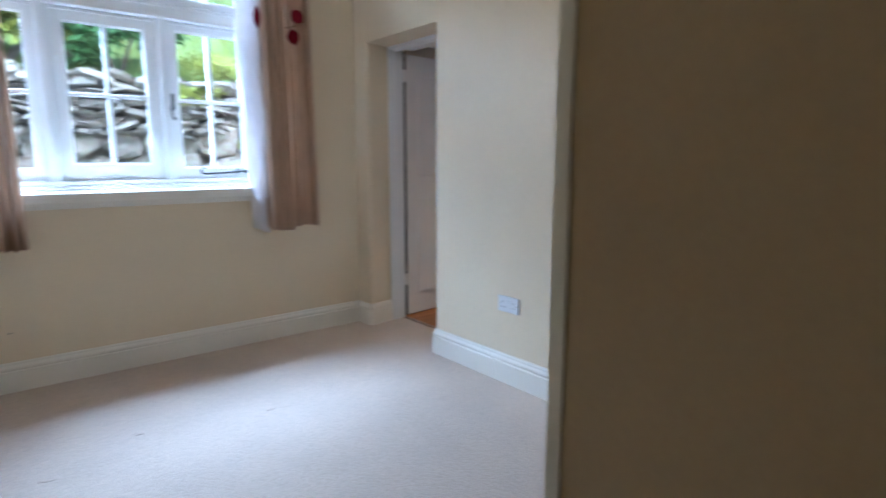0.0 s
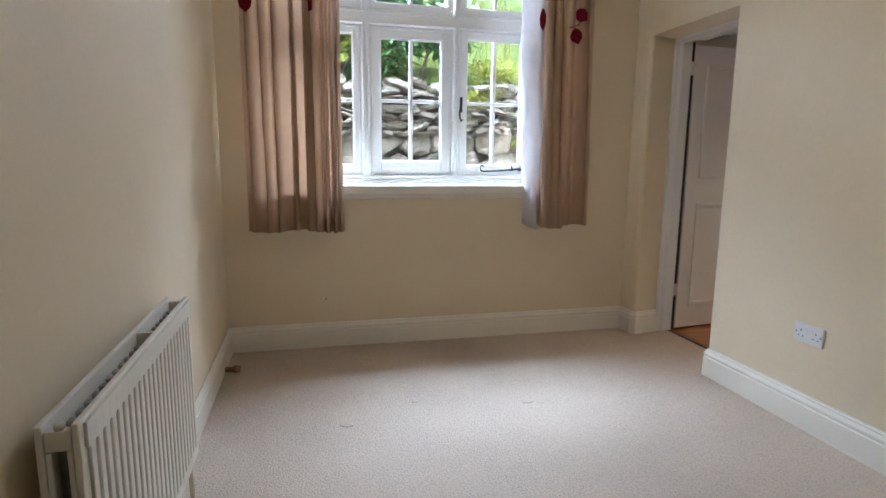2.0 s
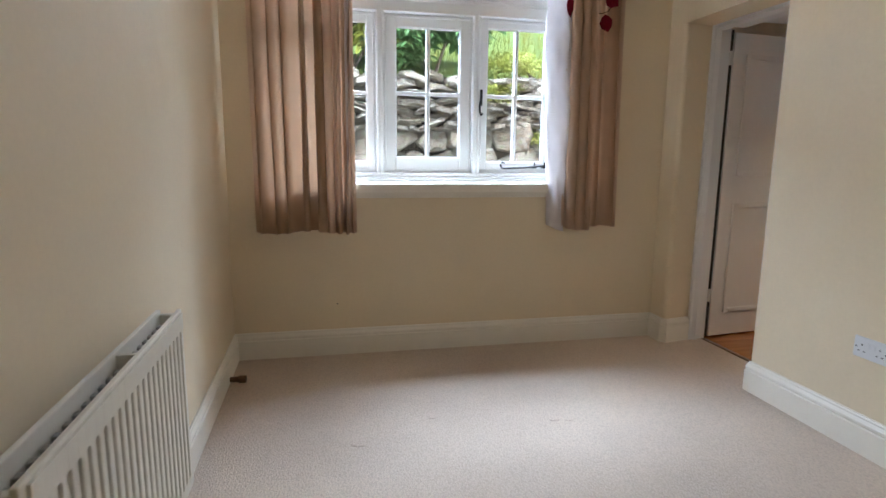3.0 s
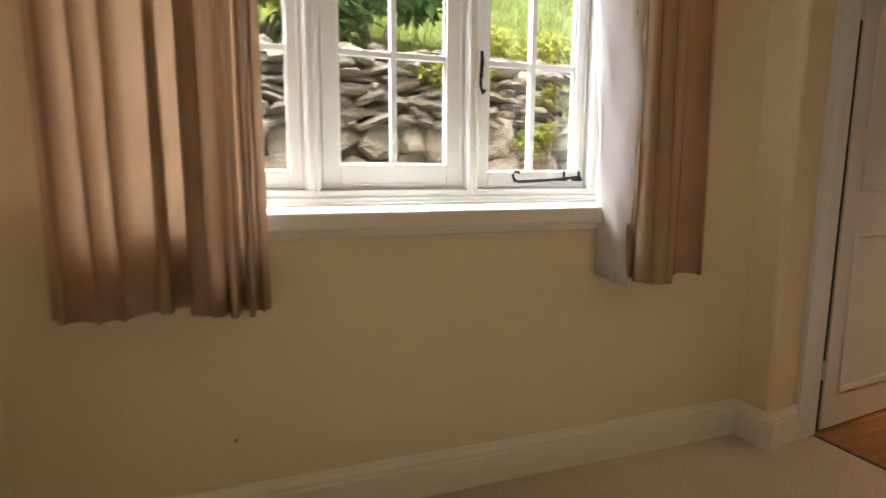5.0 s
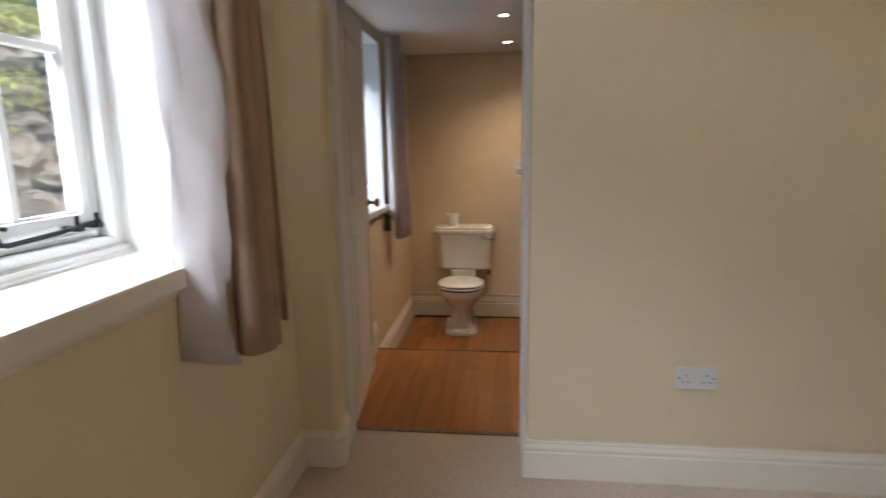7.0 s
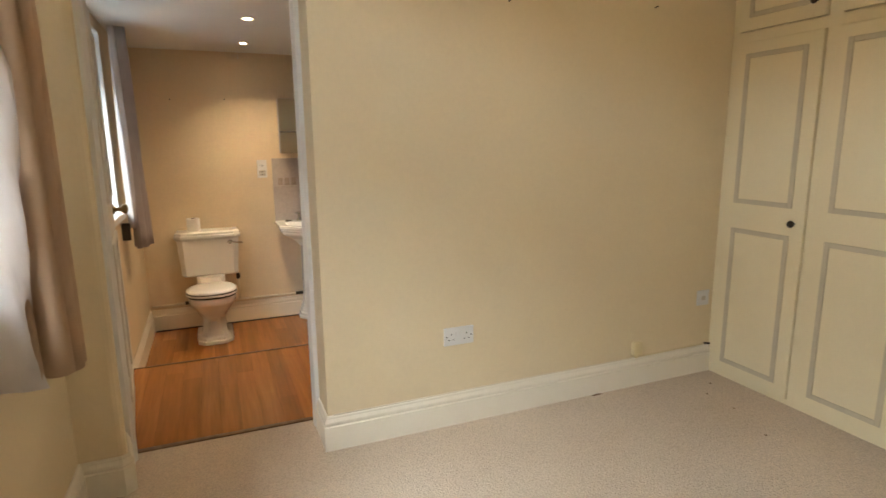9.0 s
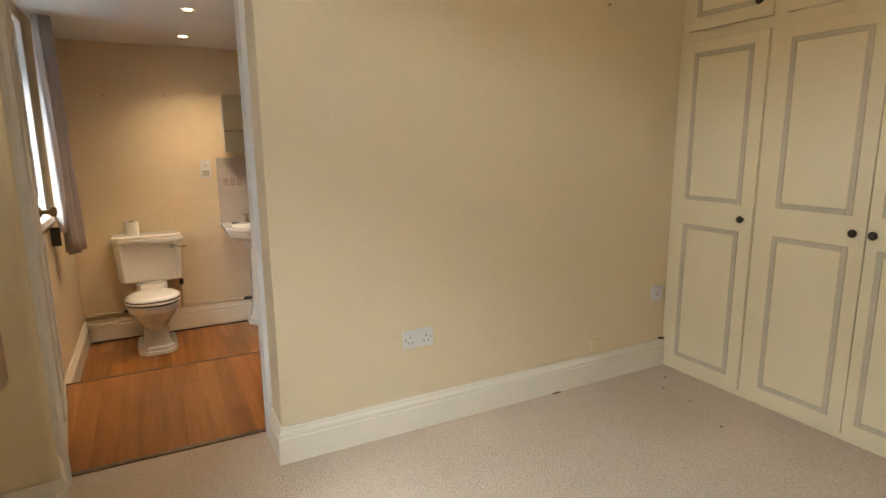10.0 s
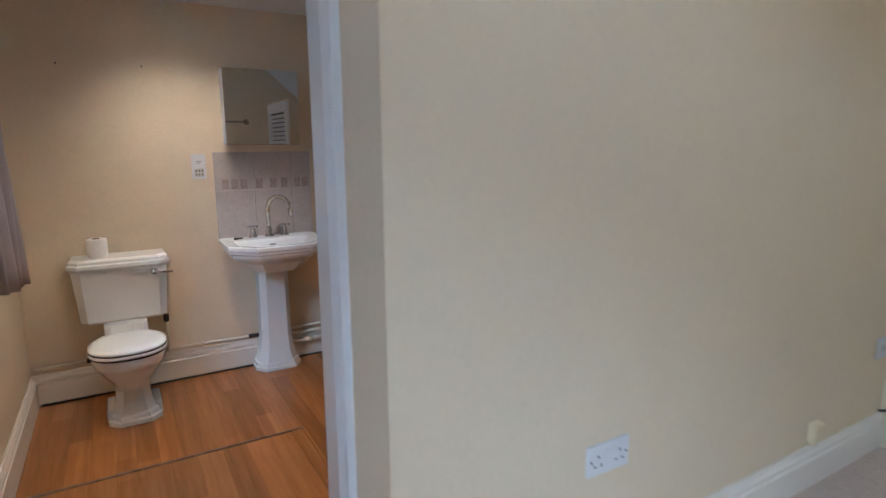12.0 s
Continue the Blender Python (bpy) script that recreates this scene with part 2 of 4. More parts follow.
def lathe(profile, m=None, n=20):
    """profile of (radius, height) turned about z, then moved by m"""
    rings = [[Vector((max(r, 1e-4) * math.cos(2 * math.pi * k / n), max(r, 1e-4) * math.sin(2 * math.pi * k / n), h)) for k in range(n)] for r, h in profile]
    bm = loft(rings)
    if m is not None:
        bm.transform(m)
    return bm


def sweep(points, profile, z=0.0):
    """a moulding: profile of (outward, height) along a plan polyline, mitred, outward to the right of the way"""
    pts = [Vector((x, y)) for x, y in points]
    normals = []
    for a, b in zip(pts, pts[1:]):
        d = (b - a).normalized()
        normals.append(Vector((d.y, -d.x)))
    rings = []
    for i, p in enumerate(pts):
        if i == 0:
            off = normals[0]
        elif i == len(pts) - 1:
            off = normals[-1]
        else:
            s = normals[i - 1] + normals[i]
            off = s / max(0.3, s.dot(normals[i]))
        rings.append([(p.x + off.x * o, p.y + off.y * o, z + h) for o, h in profile])
    return loft(rings)


SKIRTING = [(0.0, 0.0), (0.020, 0.0), (0.020, 0.108), (0.014, 0.113), (0.018, 0.120), (0.018, 0.130), (0.010, 0.144), (0.010, 0.150), (0.006, 0.156), (0.0, 0.156)]

# ---- bedroom shell ----
XL, XR, YW, YB, ZC = -0.565, 2.09, 3.55, 0.42, 2.55
YN = 2.622
WX0, WX1, WZ0, WZ1 = -0.30, 1.50, 0.98, 2.44
structure("floor", box(XL - 0.1, 2.40, -4.6, 3.62, -0.06, 0.0), M_CARPET, "beige loop-pile fitted carpet with furniture dents")
structure("ceiling", box(XL - 0.2, 2.48, -4.7, 3.9, ZC, ZC + 0.1), M_CEIL, "plain white painted ceiling")
structure("wall_north", boxes((XL - 0.2, WX0, YW, 3.905, -0.3, ZC), (WX1, 2.48, YW, 3.905, -0.3, ZC), (WX0, WX1, YW, 3.905, -0.3, WZ0 - 0.03), (WX0, WX1, YW, 3.905, WZ1, ZC)), M_WALL, "cream painted wall under and around the window")
structure("wall_west", box(XL - 0.2, XL, -4.6, YW, -0.1, ZC), M_WALL, "cream painted side wall")
structure("wall_east", boxes((XR, 2.48, -0.3, YN, -0.3, ZC), (XR, 2.48, YN, 3.42, 1.975, ZC)), M_WALL, "cream painted wall with a deep doorway")
structure("wall_pier", loft([[(2.412, YW, z), (XR, YW, z), (XR, 3.415, z), (XR + 0.003, 3.402, z), (XR + 0.011, 3.392, z), (XR + 0.024, 3.388, z), (2.285, 3.42, z), (2.412, 3.42, z)] for z in (-0.3, 1.0, 1.975)]), M_WALL, "cream plastered pier with a rounded corner beside the doorway")
structure("wall_over_pier", box(XR, 2.412, 3.42, YW, 1.975, ZC), M_WALL, "cream painted wall over the doorway")
# the closed corridor down to y -4.6 is unseen, added long to darken the entry
structure("wall_south", boxes((XL - 0.2, 0.58, -4.7, -4.6, -0.1, ZC), (0.52, 2.48, -0.35, -0.25, -0.1, ZC), (0.52, 0.58, -4.6, -0.35, -0.1, ZC)), M_WALL, "cream painted wall behind the cupboards, with an unseen added corridor")
structure("baseboard", sweep([(XL, -4.6), (XL, YW), (XR, YW), (XR, 3.41), (XR + 0.018, 3.389), (2.285, 3.42)], SKIRTING), M_TRIM, "cream gloss moulded skirting board")
structure("baseboard", sweep([(2.285, YN), (XR, YN), (XR, YB + 0.002)], SKIRTING), M_TRIM, "cream gloss moulded skirting board")


# ---- main window ----
def casement(x0, x1, z0, z1, y, parent, cols=2, rows=2, stile=0.055, bar=0.022, glass=M_GLASS):
    sash = part("window_frame", boxes((x0, x0 + stile, y, y + 0.045, z0, z1), (x1 - stile, x1, y, y + 0.045, z0, z1), (x0 + stile, x1 - stile, y, y + 0.045, z0, z0 + stile * 1.25), (x0 + stile, x1 - stile, y, y + 0.045, z1 - stile, z1), bevel=0.004), M_WHITE, parent)
    a0, a1, b0, b1 = x0 + stile, x1 - stile, z0 + stile * 1.25, z1 - stile
    spans = []
    for i in range(1, cols):
        c = a0 + (a1 - a0) * i / cols
        spans.append((c - bar / 2, c + bar / 2, y + 0.006, y + 0.040, b0, b1))
    for j in range(1, rows):
        c = b0 + (b1 - b0) * j / rows
        spans.append((a0, a1, y + 0.009, y + 0.037, c - bar / 2, c + bar / 2))
    if spans:
        part("glazing_bar", boxes(*spans, bevel=0.003), M_WHITE, sash)
    lip = 0.007
    part("glazing_bead", boxes((a0 - 0.001, a0 + lip, y + 0.012, y + 0.022, b0, b1), (a1 - lip, a1 + 0.001, y + 0.012, y + 0.022, b0, b1), (a0 + lip, a1 - lip, y + 0.012, y + 0.022, b0, b0 + lip), (a0 + lip, a1 - lip, y + 0.012, y + 0.022, b1 - lip, b1)), M_WHITE, sash)
    for i in range(cols):
        for j in range(rows):
            w, h = (a1 - a0) / cols, (b1 - b0) / rows
            p = part("pane", box(a0 + i * w + 0.004, a0 + (i + 1) * w - 0.004, y + 0.025, y + 0.029, b0 + j * h + 0.004, b0 + (j + 1) * h - 0.004), glass, sash)
            p.visible_shadow = False
    return sash


win = tagged(new("window_1"), "white painted wooden casement window with small panes", kind="structure")
YF = 3.797
part("outer_frame", boxes((WX0, WX0 + 0.06, YF, 3.90, 1.03, WZ1), (WX1 - 0.06, WX1, YF, 3.90, 1.03, WZ1), (WX0 + 0.06, WX1 - 0.06, YF, 3.90, 1.02, 1.075), (WX0 + 0.06, WX1 - 0.06, YF, 3.90, 2.03, 2.115), (WX0 + 0.06, WX1 - 0.06, YF, 3.90, WZ1 - 0.05, WZ1), (0.285, 0.335, YF, 3.90, 1.075, 2.03), (0.890, 0.940, YF, 3.90, 1.075, 2.03), (0.285, 0.335, YF, 3.90, 2.115, WZ1 - 0.05), (0.890, 0.940, YF, 3.90, 2.115, WZ1 - 0.05), bevel=0.004), M_WHITE, win)
part("lower_moulding", sweep([(WX1 - 0.01, YF), (WX0 + 0.01, YF)], [(0, 0), (-0.028, 0), (-0.028, 0.012), (-0.018, 0.018), (-0.018, 0.03), (0, 0.036)], 1.016), M_WHITE, win)
casement(-0.24, 0.287, 1.075, 2.03, 3.830, win)
casement(0.333, 0.892, 1.075, 2.03, 3.830, win, stile=0.075)
casement(0.938, 1.44, 1.075, 2.03, 3.830, win)
for a, b in ((-0.24, 0.287), (0.333, 0.892), (0.938, 1.44)):
    casement(a, b, 2.115, WZ1 - 0.05, 3.830, win, rows=1, stile=0.045)
for a, b in ((-0.24, 0.287), (0.333, 0.892), (0.938, 1.44)):
    for c, d in ((1.075, 2.03), (2.115, WZ1 - 0.05)):
        for g, w, y in ((0.004, 0.012, YF - 0.007), (-0.020, 0.007, YF - 0.004)):
            x0, x1, z0, z1 = a - g - w, b + g + w, c - g - w, d + g + w
            part("frame_bead", boxes((x0, x0 + w, y, YF + 0.003, z0, z1), (x1 - w, x1, y, YF + 0.003, z0, z1), (x0 + w, x1 - w, y, YF + 0.003, z0, z0 + w), (x0 + w, x1 - w, y, YF + 0.003, z1 - w, z1), bevel=0.002) if g > 0 else boxes((x0, x0 + w, 3.822, 3.832, z0, z1), (x1 - w, x1, 3.822, 3.832, z0, z1), (x0 + w, x1 - w, 3.822, 3.832, z0, z0 + w), (x0 + w, x1 - w, 3.822, 3.832, z1 - w, z1), bevel=0.002), M_WHITE, win)
part("reveal_lining", boxes((WX0, WX0 + 0.012, YW + 0.002, YF, 1.02, WZ1), (WX1 - 0.012, WX1, YW + 0.002, YF, 1.02, WZ1)), M_WHITE, win)
sill = part("window_sill", box(WX0 - 0.03, WX1 + 0.03, 3.505, YF + 0.01, 0.962, 1.020, bevel=0.008), M_TRIM, win, "cream gloss sill with a rounded nosing")
part("sill_moulding", sweep([(WX1 + 0.02, YW), (WX0 - 0.02, YW)], [(0, 0), (-0.014, 0.004), (-0.024, 0.022), (-0.024, 0.03), (0, 0.03)], 0.935), M_TRIM, sill)

latch = root("casement_fastener", "black wrought-iron casement latch on the window frame", "window latch")
part("plate", box(0.942, 0.964, 3.821, 3.832, 1.50, 1.60, bevel=0.002), M_IRON, latch)
part("lever", tube([(0.947, 3.795, 1.575), (0.945, 3.786, 1.545), (0.935, 3.783, 1.50), (0.937, 3.783, 1.46), (0.947, 3.785, 1.437), (0.957, 3.787, 1.45)], 0.006, 8), M_IRON, latch, smooth=True)
stay = root("casement_stay", "black wrought-iron window stay with a curled end", "window stay")
part("bar", tube([(1.115, 3.796, 1.140), (1.095, 3.794, 1.145), (1.086, 3.794, 1.128), (1.095, 3.794, 1.108), (1.115, 3.794, 1.104), (1.25, 3.794, 1.110), (1.40, 3.796, 1.122)], 0.006, 8), M_IRON, stay, smooth=True)
for x in (1.31, 1.38):
    part("pin_bracket", boxes((x, x + 0.022, 3.785, 3.832, 1.105, 1.118), (x + 0.007, x + 0.015, 3.790, 3.800, 1.118, 1.145), bevel=0.002), M_IRON, stay)


# ---- curtains ----
def cloth(x0, x1, y, z0, z1, folds, amp, seed, top_pinch=1.0, slant=0.0, nx=150, nz=16, lift=0.0, bunch=1.0):
    rnd = random.Random(seed)
    warp = [rnd.uniform(-0.5, 0.5) for _ in range(folds + 3)]
    rings = []
    for j in range(nz + 1):
        v = j / nz
        z = z0 + (z1 - z0) * v
        row = []
        for i in range(nx + 1):
            u = i / nx
            k = (u ** bunch if bunch >= 1 else 1 - (1 - u) ** (1 / bunch)) * folds
            n0 = int(k)
            ph = k + 0.25 * ((1 - (k - n0)) * warp[n0] + (k - n0) * warp[n0 + 1])
            wave = math.sin(2 * math.pi * ph)
            a = amp * (1.15 - 0.45 * v) * (0.75 + 0.5 * abs(warp[n0]))
            mid = (x0 + x1) / 2
            w = (u - 0.5) * (x1 - x0) * (1.0 - (1 - top_pinch) * v)
            drift = 0.012 * math.sin(3.1 * v + 7 * u + seed)
            row.append((mid + w + slant * v + drift * 0.6, y + a * wave + drift, z + lift * math.sin(9 * u + seed) * (1 - v)))
        rings.append(row)
    return loft(rings, closed=False)


def thick(ob, t=0.003):
    md = ob.modifiers.new("thickness", "SOLIDIFY")
    md.thickness = t
    return ob


def petal(x, y, z, w, h, tilt):
    bm = bmesh.new()
    pts = [(0, 0.5), (0.26, 0.36), (0.48, 0.08), (0.40, -0.25), (0.16, -0.42), (0.0, -0.55), (-0.16, -0.42), (-0.40, -0.25), (-0.48, 0.08), (-0.26, 0.36)]
    c, s = math.cos(tilt), math.sin(tilt)
    vs = []
    for d in (0.0, 0.003):
        vs.append([bm.verts.new((x + w * (c * px - s * pz), y - d - 0.012 * (0.5 - abs(px)), z + h * (s * px + c * pz))) for px, pz in pts])
    n = len(pts)
    bm.faces.new(vs[0])
    bm.faces.new(vs[1])
    for i in range(n):
        bm.faces.new((vs[0][i], vs[0][(i + 1) % n], vs[1][(i + 1) % n], vs[1][i]))
    return bm


def pleated(x0, x1, y, z0, z1, pleats, seed, nz=18):
    """cloth whose deep pleats double back on themselves; pleats of (place 0..1, width, depth)"""
    rnd = random.Random(seed)
    nx = 220
    sway = [(rnd.uniform(0, 6.3), rnd.uniform(0.6, 1.3)) for _ in pleats]
    rings = []
    for j in range(nz + 1):
        v = j / nz
        row = []
        for i in range(nx + 1):
            u = i / nx
            x = x0 + (x1 - x0) * u + 0.006 * math.sin(2.6 * v + seed)
            d = 0.010 * math.sin(9 * u + seed) + 0.006 * math.sin(4 * v + 5 * u)
            for (c, w, depth), (ph, k) in zip(pleats, sway):
                q = (u - c - 0.012 * math.sin(2.2 * v * k + ph)) / w
                if abs(q) < 3:
                    bell = math.exp(-q * q)
                    open_up = 1.12 - 0.35 * v
                    d -= depth * bell * open_up
                    x += 1.15 * depth * q * math.exp(-q * q) * open_up * -0.9 * math.cos(ph * 0.3)
            row.append((x, y + d, z0 + (z1 - z0) * v + 0.008 * math.sin(8 * u + seed) * (1 - v)))
        rings.append(row)
    return loft(rings, closed=False)


def curtain(x0, x1, inner, seed, flowers, pleats, lining):
    c = root("curtain", "short beige-brown lined curtain with dark red applique leaves", "curtain", "curtains at the bedroom window")
    thick(part("cloth", pleated(x0, x1, 3.455, 0.757, 2.36, pleats, seed), M_CURT, c, smooth=True))
    s = 1 if inner > (x0 + x1) / 2 else -1
    rings = []
    for j in range(25):
        v = j / 24
        z = 0.735 + (2.36 - 0.735) * v
        reach = lining * (0.45 + 0.55 * min(1.0, v * 2.6)) + 0.010 * math.sin(7 * v + seed)
        rings.append([(inner - s * 0.03 + s * (0.01 + reach * math.sin(math.pi * 0.5 * k / 12)), 3.415 + 0.115 * (k / 12) ** 1.3 + 0.012 * math.sin(11 * v + k * 0.6) + 0.007 * math.sin(27 * v - k * 0.9) + 0.004 * math.sin(51 * v + k * 1.7), z + 0.03 * (k / 12) * (1 - v)) for k in range(13)])
    thick(part("lining", loft(rings, closed=False), M_LINING, c, "white cotton lining folded outwards", smooth=True))
    for x, z, w, h, t in flowers:
        part("applique_leaf", petal(x, 3.395, z, w, h, t), M_RED, c, "dark red applique leaf")
    return c


left_curtain = curtain(-0.41, 0.135, 0.105, 3, [(-0.375, 2.01, 0.075, 0.10, 0.1), (-0.03, 2.03, 0.075, 0.09, -0.3)], [(0.05, 0.03, 0.04), (0.20, 0.05, 0.05), (0.33, 0.03, 0.05), (0.50, 0.020, 0.05), (0.66, 0.022, 0.09), (0.74, 0.020, 0.095), (0.83, 0.022, 0.10), (0.91, 0.018, 0.085), (0.97, 0.015, 0.04)], 0.035)
right_curtain = curtain(1.345, 1.72, 1.355, 8, [(1.345, 2.03, 0.045, 0.13, 0.1), (1.57, 1.945, 0.085, 0.095, 0.3), (1.60, 2.07, 0.09, 0.09, 0.9)], [(0.05, 0.03, 0.04), (0.16, 0.03, 0.085), (0.28, 0.03, 0.09), (0.41, 0.032, 0.085), (0.66, 0.04, 0.025), (0.90, 0.035, 0.035)], 0.105)
part("stem", tube([(1.46, 3.398, 2.01), (1.50, 3.396, 1.995), (1.54, 3.396, 1.995), (1.58, 3.396, 2.01), (1.61, 3.396, 2.05)], 0.003, 6), M_STEM, right_curtain)
pole = root("curtain_pole", "plain wooden curtain pole above the window", "curtain pole")
part("rod", tube([(-0.50, 3.44, 2.39), (1.82, 3.44, 2.39)], 0.014, 12), M_BARK, pole, smooth=True)
for x in (-0.44, 1.77):
    part("bracket", box(x, x + 0.02, 3.43, 3.55, 2.365, 2.42, bevel=0.003), M_BARK, pole)


# ---- radiator ----
def radiator():
    r = root("radiator", "cream enamelled double-panel steel radiator on the wall", "radiator")
    y0, y1, z0, z1 = 1.06, 1.97, 0.19, 0.739
    n = 23
    pitch = (y1 - y0 - 0.04) / n
    for name, xa, face in (("front_panel", -0.463, 1), ("back_panel", -0.520, -1)):
        panel = part(name, boxes((xa - 0.006, xa + 0.006, y0, y1, z0, z1), bevel=0.003), M_RAD, r)
        if face < 0:
            continue
        f0, f1 = xa + 0.0055, xa + 0.0125
        arc = [(math.sin(q), math.cos(q)) for q in (0.0, 0.4, 0.8, 1.2, 1.5708)]
        for i in range(n):
            c, full, half = y0 + 0.02 + pitch * (i + 0.5), pitch / 2 - 0.0001, 0.29 * pitch
            za, zb = z0 + 0.045, z1 - 0.055
            rings = []
            for x, inset in ((f0, 0.0), (f1 - 0.002, 0.0004), (f1, 0.0020)):
                rad = full - half + inset
                right = [(full, z0 + 0.012), (full, za - inset)] + [(full - rad * p, za + rad - rad * q - inset) for p, q in arc] + [(full - rad * p, zb - rad + rad * q + inset) for p, q in reversed(arc)] + [(full, zb + inset), (full, z1 - 0.008)]
                rings.append([(x, c + h, z) for h, z in right] + [(x, c - h, z) for h, z in reversed(right)])
            part("rib", loft(rings), M_RAD, panel)
    for y in (y0 + 0.002, y1 - 0.022):
        part("end_cap", boxes((-0.513, -0.470, y, y + 0.02, z1 - 0.050, z1 - 0.012), (-0.513, -0.503, y, y + 0.02, z0, z1 - 0.050), (-0.480, -0.470, y, y + 0.02, z0, z1 - 0.050), bevel=0.003), M_RAD, r)
    for i in range(20):
        y = y0 + 0.05 + i * 0.042
        part("fin", boxes((-0.513, -0.501, y, y + 0.020, z0 + 0.02, z1 - 0.035), bevel=0.003), M_GREY, r)
    part("bridge_clip", box(-0.513, -0.470, 1.60, 1.612, z1 - 0.05, z1 - 0.006), M_RAD, r)
    for y in (1.2, 1.8):
        part("wall_bracket", box(-0.566, -0.527, y, y + 0.03, z0 + 0.1, z1 - 0.08), M_RAD, r)
    part("valve_pipe", tube([(-0.49, 1.03, 0.0), (-0.49, 1.03, 0.22), (-0.49, 1.065, 0.225)], 0.0085, 10), M_PIPE, r, smooth=True)
    part("valve_pipe", tube([(-0.49, 1.995, 0.0), (-0.49, 1.995, 0.21), (-0.49, 1.965, 0.215)], 0.0085, 10), M_PIPE, r, smooth=True)
    part("bleed_valve", lathe([(0.008, 0), (0.008, 0.012), (0.004, 0.014)], pose(-0.49, 1.07, 0.727)), M_RAD, r, smooth=True)


radiator()
stub = root("pipe_stub", "short tarnished capped pipe stub beside the skirting", "pipe")
part("pipe", tube([(-0.545, 3.20, 0.02), (-0.48, 3.19, 0.022)], 0.014, 12), M_COPPER, stub, smooth=True)
part("cap", tube([(-0.50, 3.193, 0.022), (-0.465, 3.188, 0.022)], 0.020, 12), M_COPPER, stub, smooth=True)

# ---- fitted cupboards ----
ward = root("wardrobe", "cream fitted wardrobe with panelled doors and top boxes", "wardrobe")
WD = YB - 0.02
# end panel's tan holds the shade of its unlit side
part("side_panel", box(0.518, 0.536, -0.25, YB - 0.022, 0.0, ZC), M_WARD_SHADED, ward, "wardrobe end panel, darkened to tan for its shaded side")
part("face_frame", boxes((0.514, 0.655, YB - 0.022, YB, 0, ZC), (1.527, 1.590, YB - 0.022, YB, 0.06, ZC - 0.06), (2.045, XR - 0.002, YB - 0.022, YB, 0, ZC), (0.655, 2.045, YB - 0.022, YB, 0.0, 0.028), (0.655, 1.527, YB - 0.022, YB, 1.80, 1.852), (1.590, 2.045, YB - 0.022, YB, 1.80, 1.852), (0.655, 2.045, YB - 0.022, YB, ZC - 0.06, ZC), (1.527, 1.590, YB - 0.022, YB, 0.028, 0.06)), M_WARD, ward)
# added near-black sheet, paints the shade seen through the door gaps
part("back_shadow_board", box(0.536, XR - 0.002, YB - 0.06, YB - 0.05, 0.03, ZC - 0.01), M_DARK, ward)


def cupboard_door(x0, x1, z0, z1, panels, knob_x=None, knob_z=None):
    y = YB + 0.016
    d = part("door", box(x0, x1, YB - 0.014, y, z0, z1, bevel=0.0025), M_WARD, ward)
    w = 0.024
    for a0, a1, b0, b1 in panels:
        part("panel_moulding", boxes((a0, a0 + w, y - 0.001, y + 0.005, b0, b1), (a1 - w, a1, y - 0.001, y + 0.005, b0, b1), (a0 + w, a1 - w, y - 0.001, y + 0.005, b0, b0 + w), (a0 + w, a1 - w, y - 0.001, y + 0.005, b1 - w, b1), bevel=0.002), M_GROOVE, d, "olive-beige painted moulding")
        part("panel", box(a0 + w + 0.002, a1 - w - 0.002, y - 0.002, y + 0.0015, b0 + w + 0.002, b1 - w - 0.002), M_WARD, d)
    if knob_x:
        part("knob", lathe([(0.006, 0), (0.006, 0.012), (0.015, 0.018), (0.018, 0.026), (0.014, 0.034), (0.004, 0.037)], pose(knob_x, y, knob_z, -90)), M_KNOB, d, "dark bronze round knob", smooth=True)


for x0, x1, a0, a1, kx in ((1.592, 2.043, 1.658, 1.986, 1.640), (1.100, 1.525, 1.158, 1.484, 1.138), (0.668, 1.096, 0.73, 1.05, 1.063)):
    cupboard_door(x0, x1, 0.031, 1.798, [(a0, a1, 0.985, 1.742), (a0, a1, 0.092, 0.852)], kx, 0.914)
    cupboard_door(x0, x1, 1.854, ZC - 0.062, [(a0, a1, 1.915, ZC - 0.12)], kx, 1.925)


# ---- sockets and small things on the walls ----
def socket():
    s = root("wall_socket", "white plastic double wall socket with a centre switch", "socket")
    y0, y1, z0, z1 = 1.928, 2.077, 0.392, 0.478
    p = part("faceplate", box(XR - 0.010, XR, y0, y1, z0, z1, bevel=0.003), M_PLASTIC, s)
    for c in (y0 + 0.036, y1 - 0.036):
        for ya, yb, za, zb in ((-0.002, 0.002, 0.050, 0.058), (-0.015, -0.008, 0.026, 0.030), (0.008, 0.015, 0.026, 0.030)):
            part("pin_hole", box(XR - 0.0112, XR - 0.009, c + ya, c + yb, z0 + za, z0 + zb), M_DARK, p)
    for c in (-0.011, 0.011):
        part("rocker", box(XR - 0.0135, XR - 0.008, (y0 + y1) / 2 + c - 0.008, (y0 + y1) / 2 + c + 0.008, z0 + 0.046, z0 + 0.068, bevel=0.002), M_PLASTIC, p)
    for c in (y0 + 0.012, y1 - 0.012):
        part("screw", lathe([(0.0035, 0), (0.0035, 0.0015)], pose(XR - 0.0095, c, (z0 + z1) / 2, 0, -90), 10), M_DARK, p)


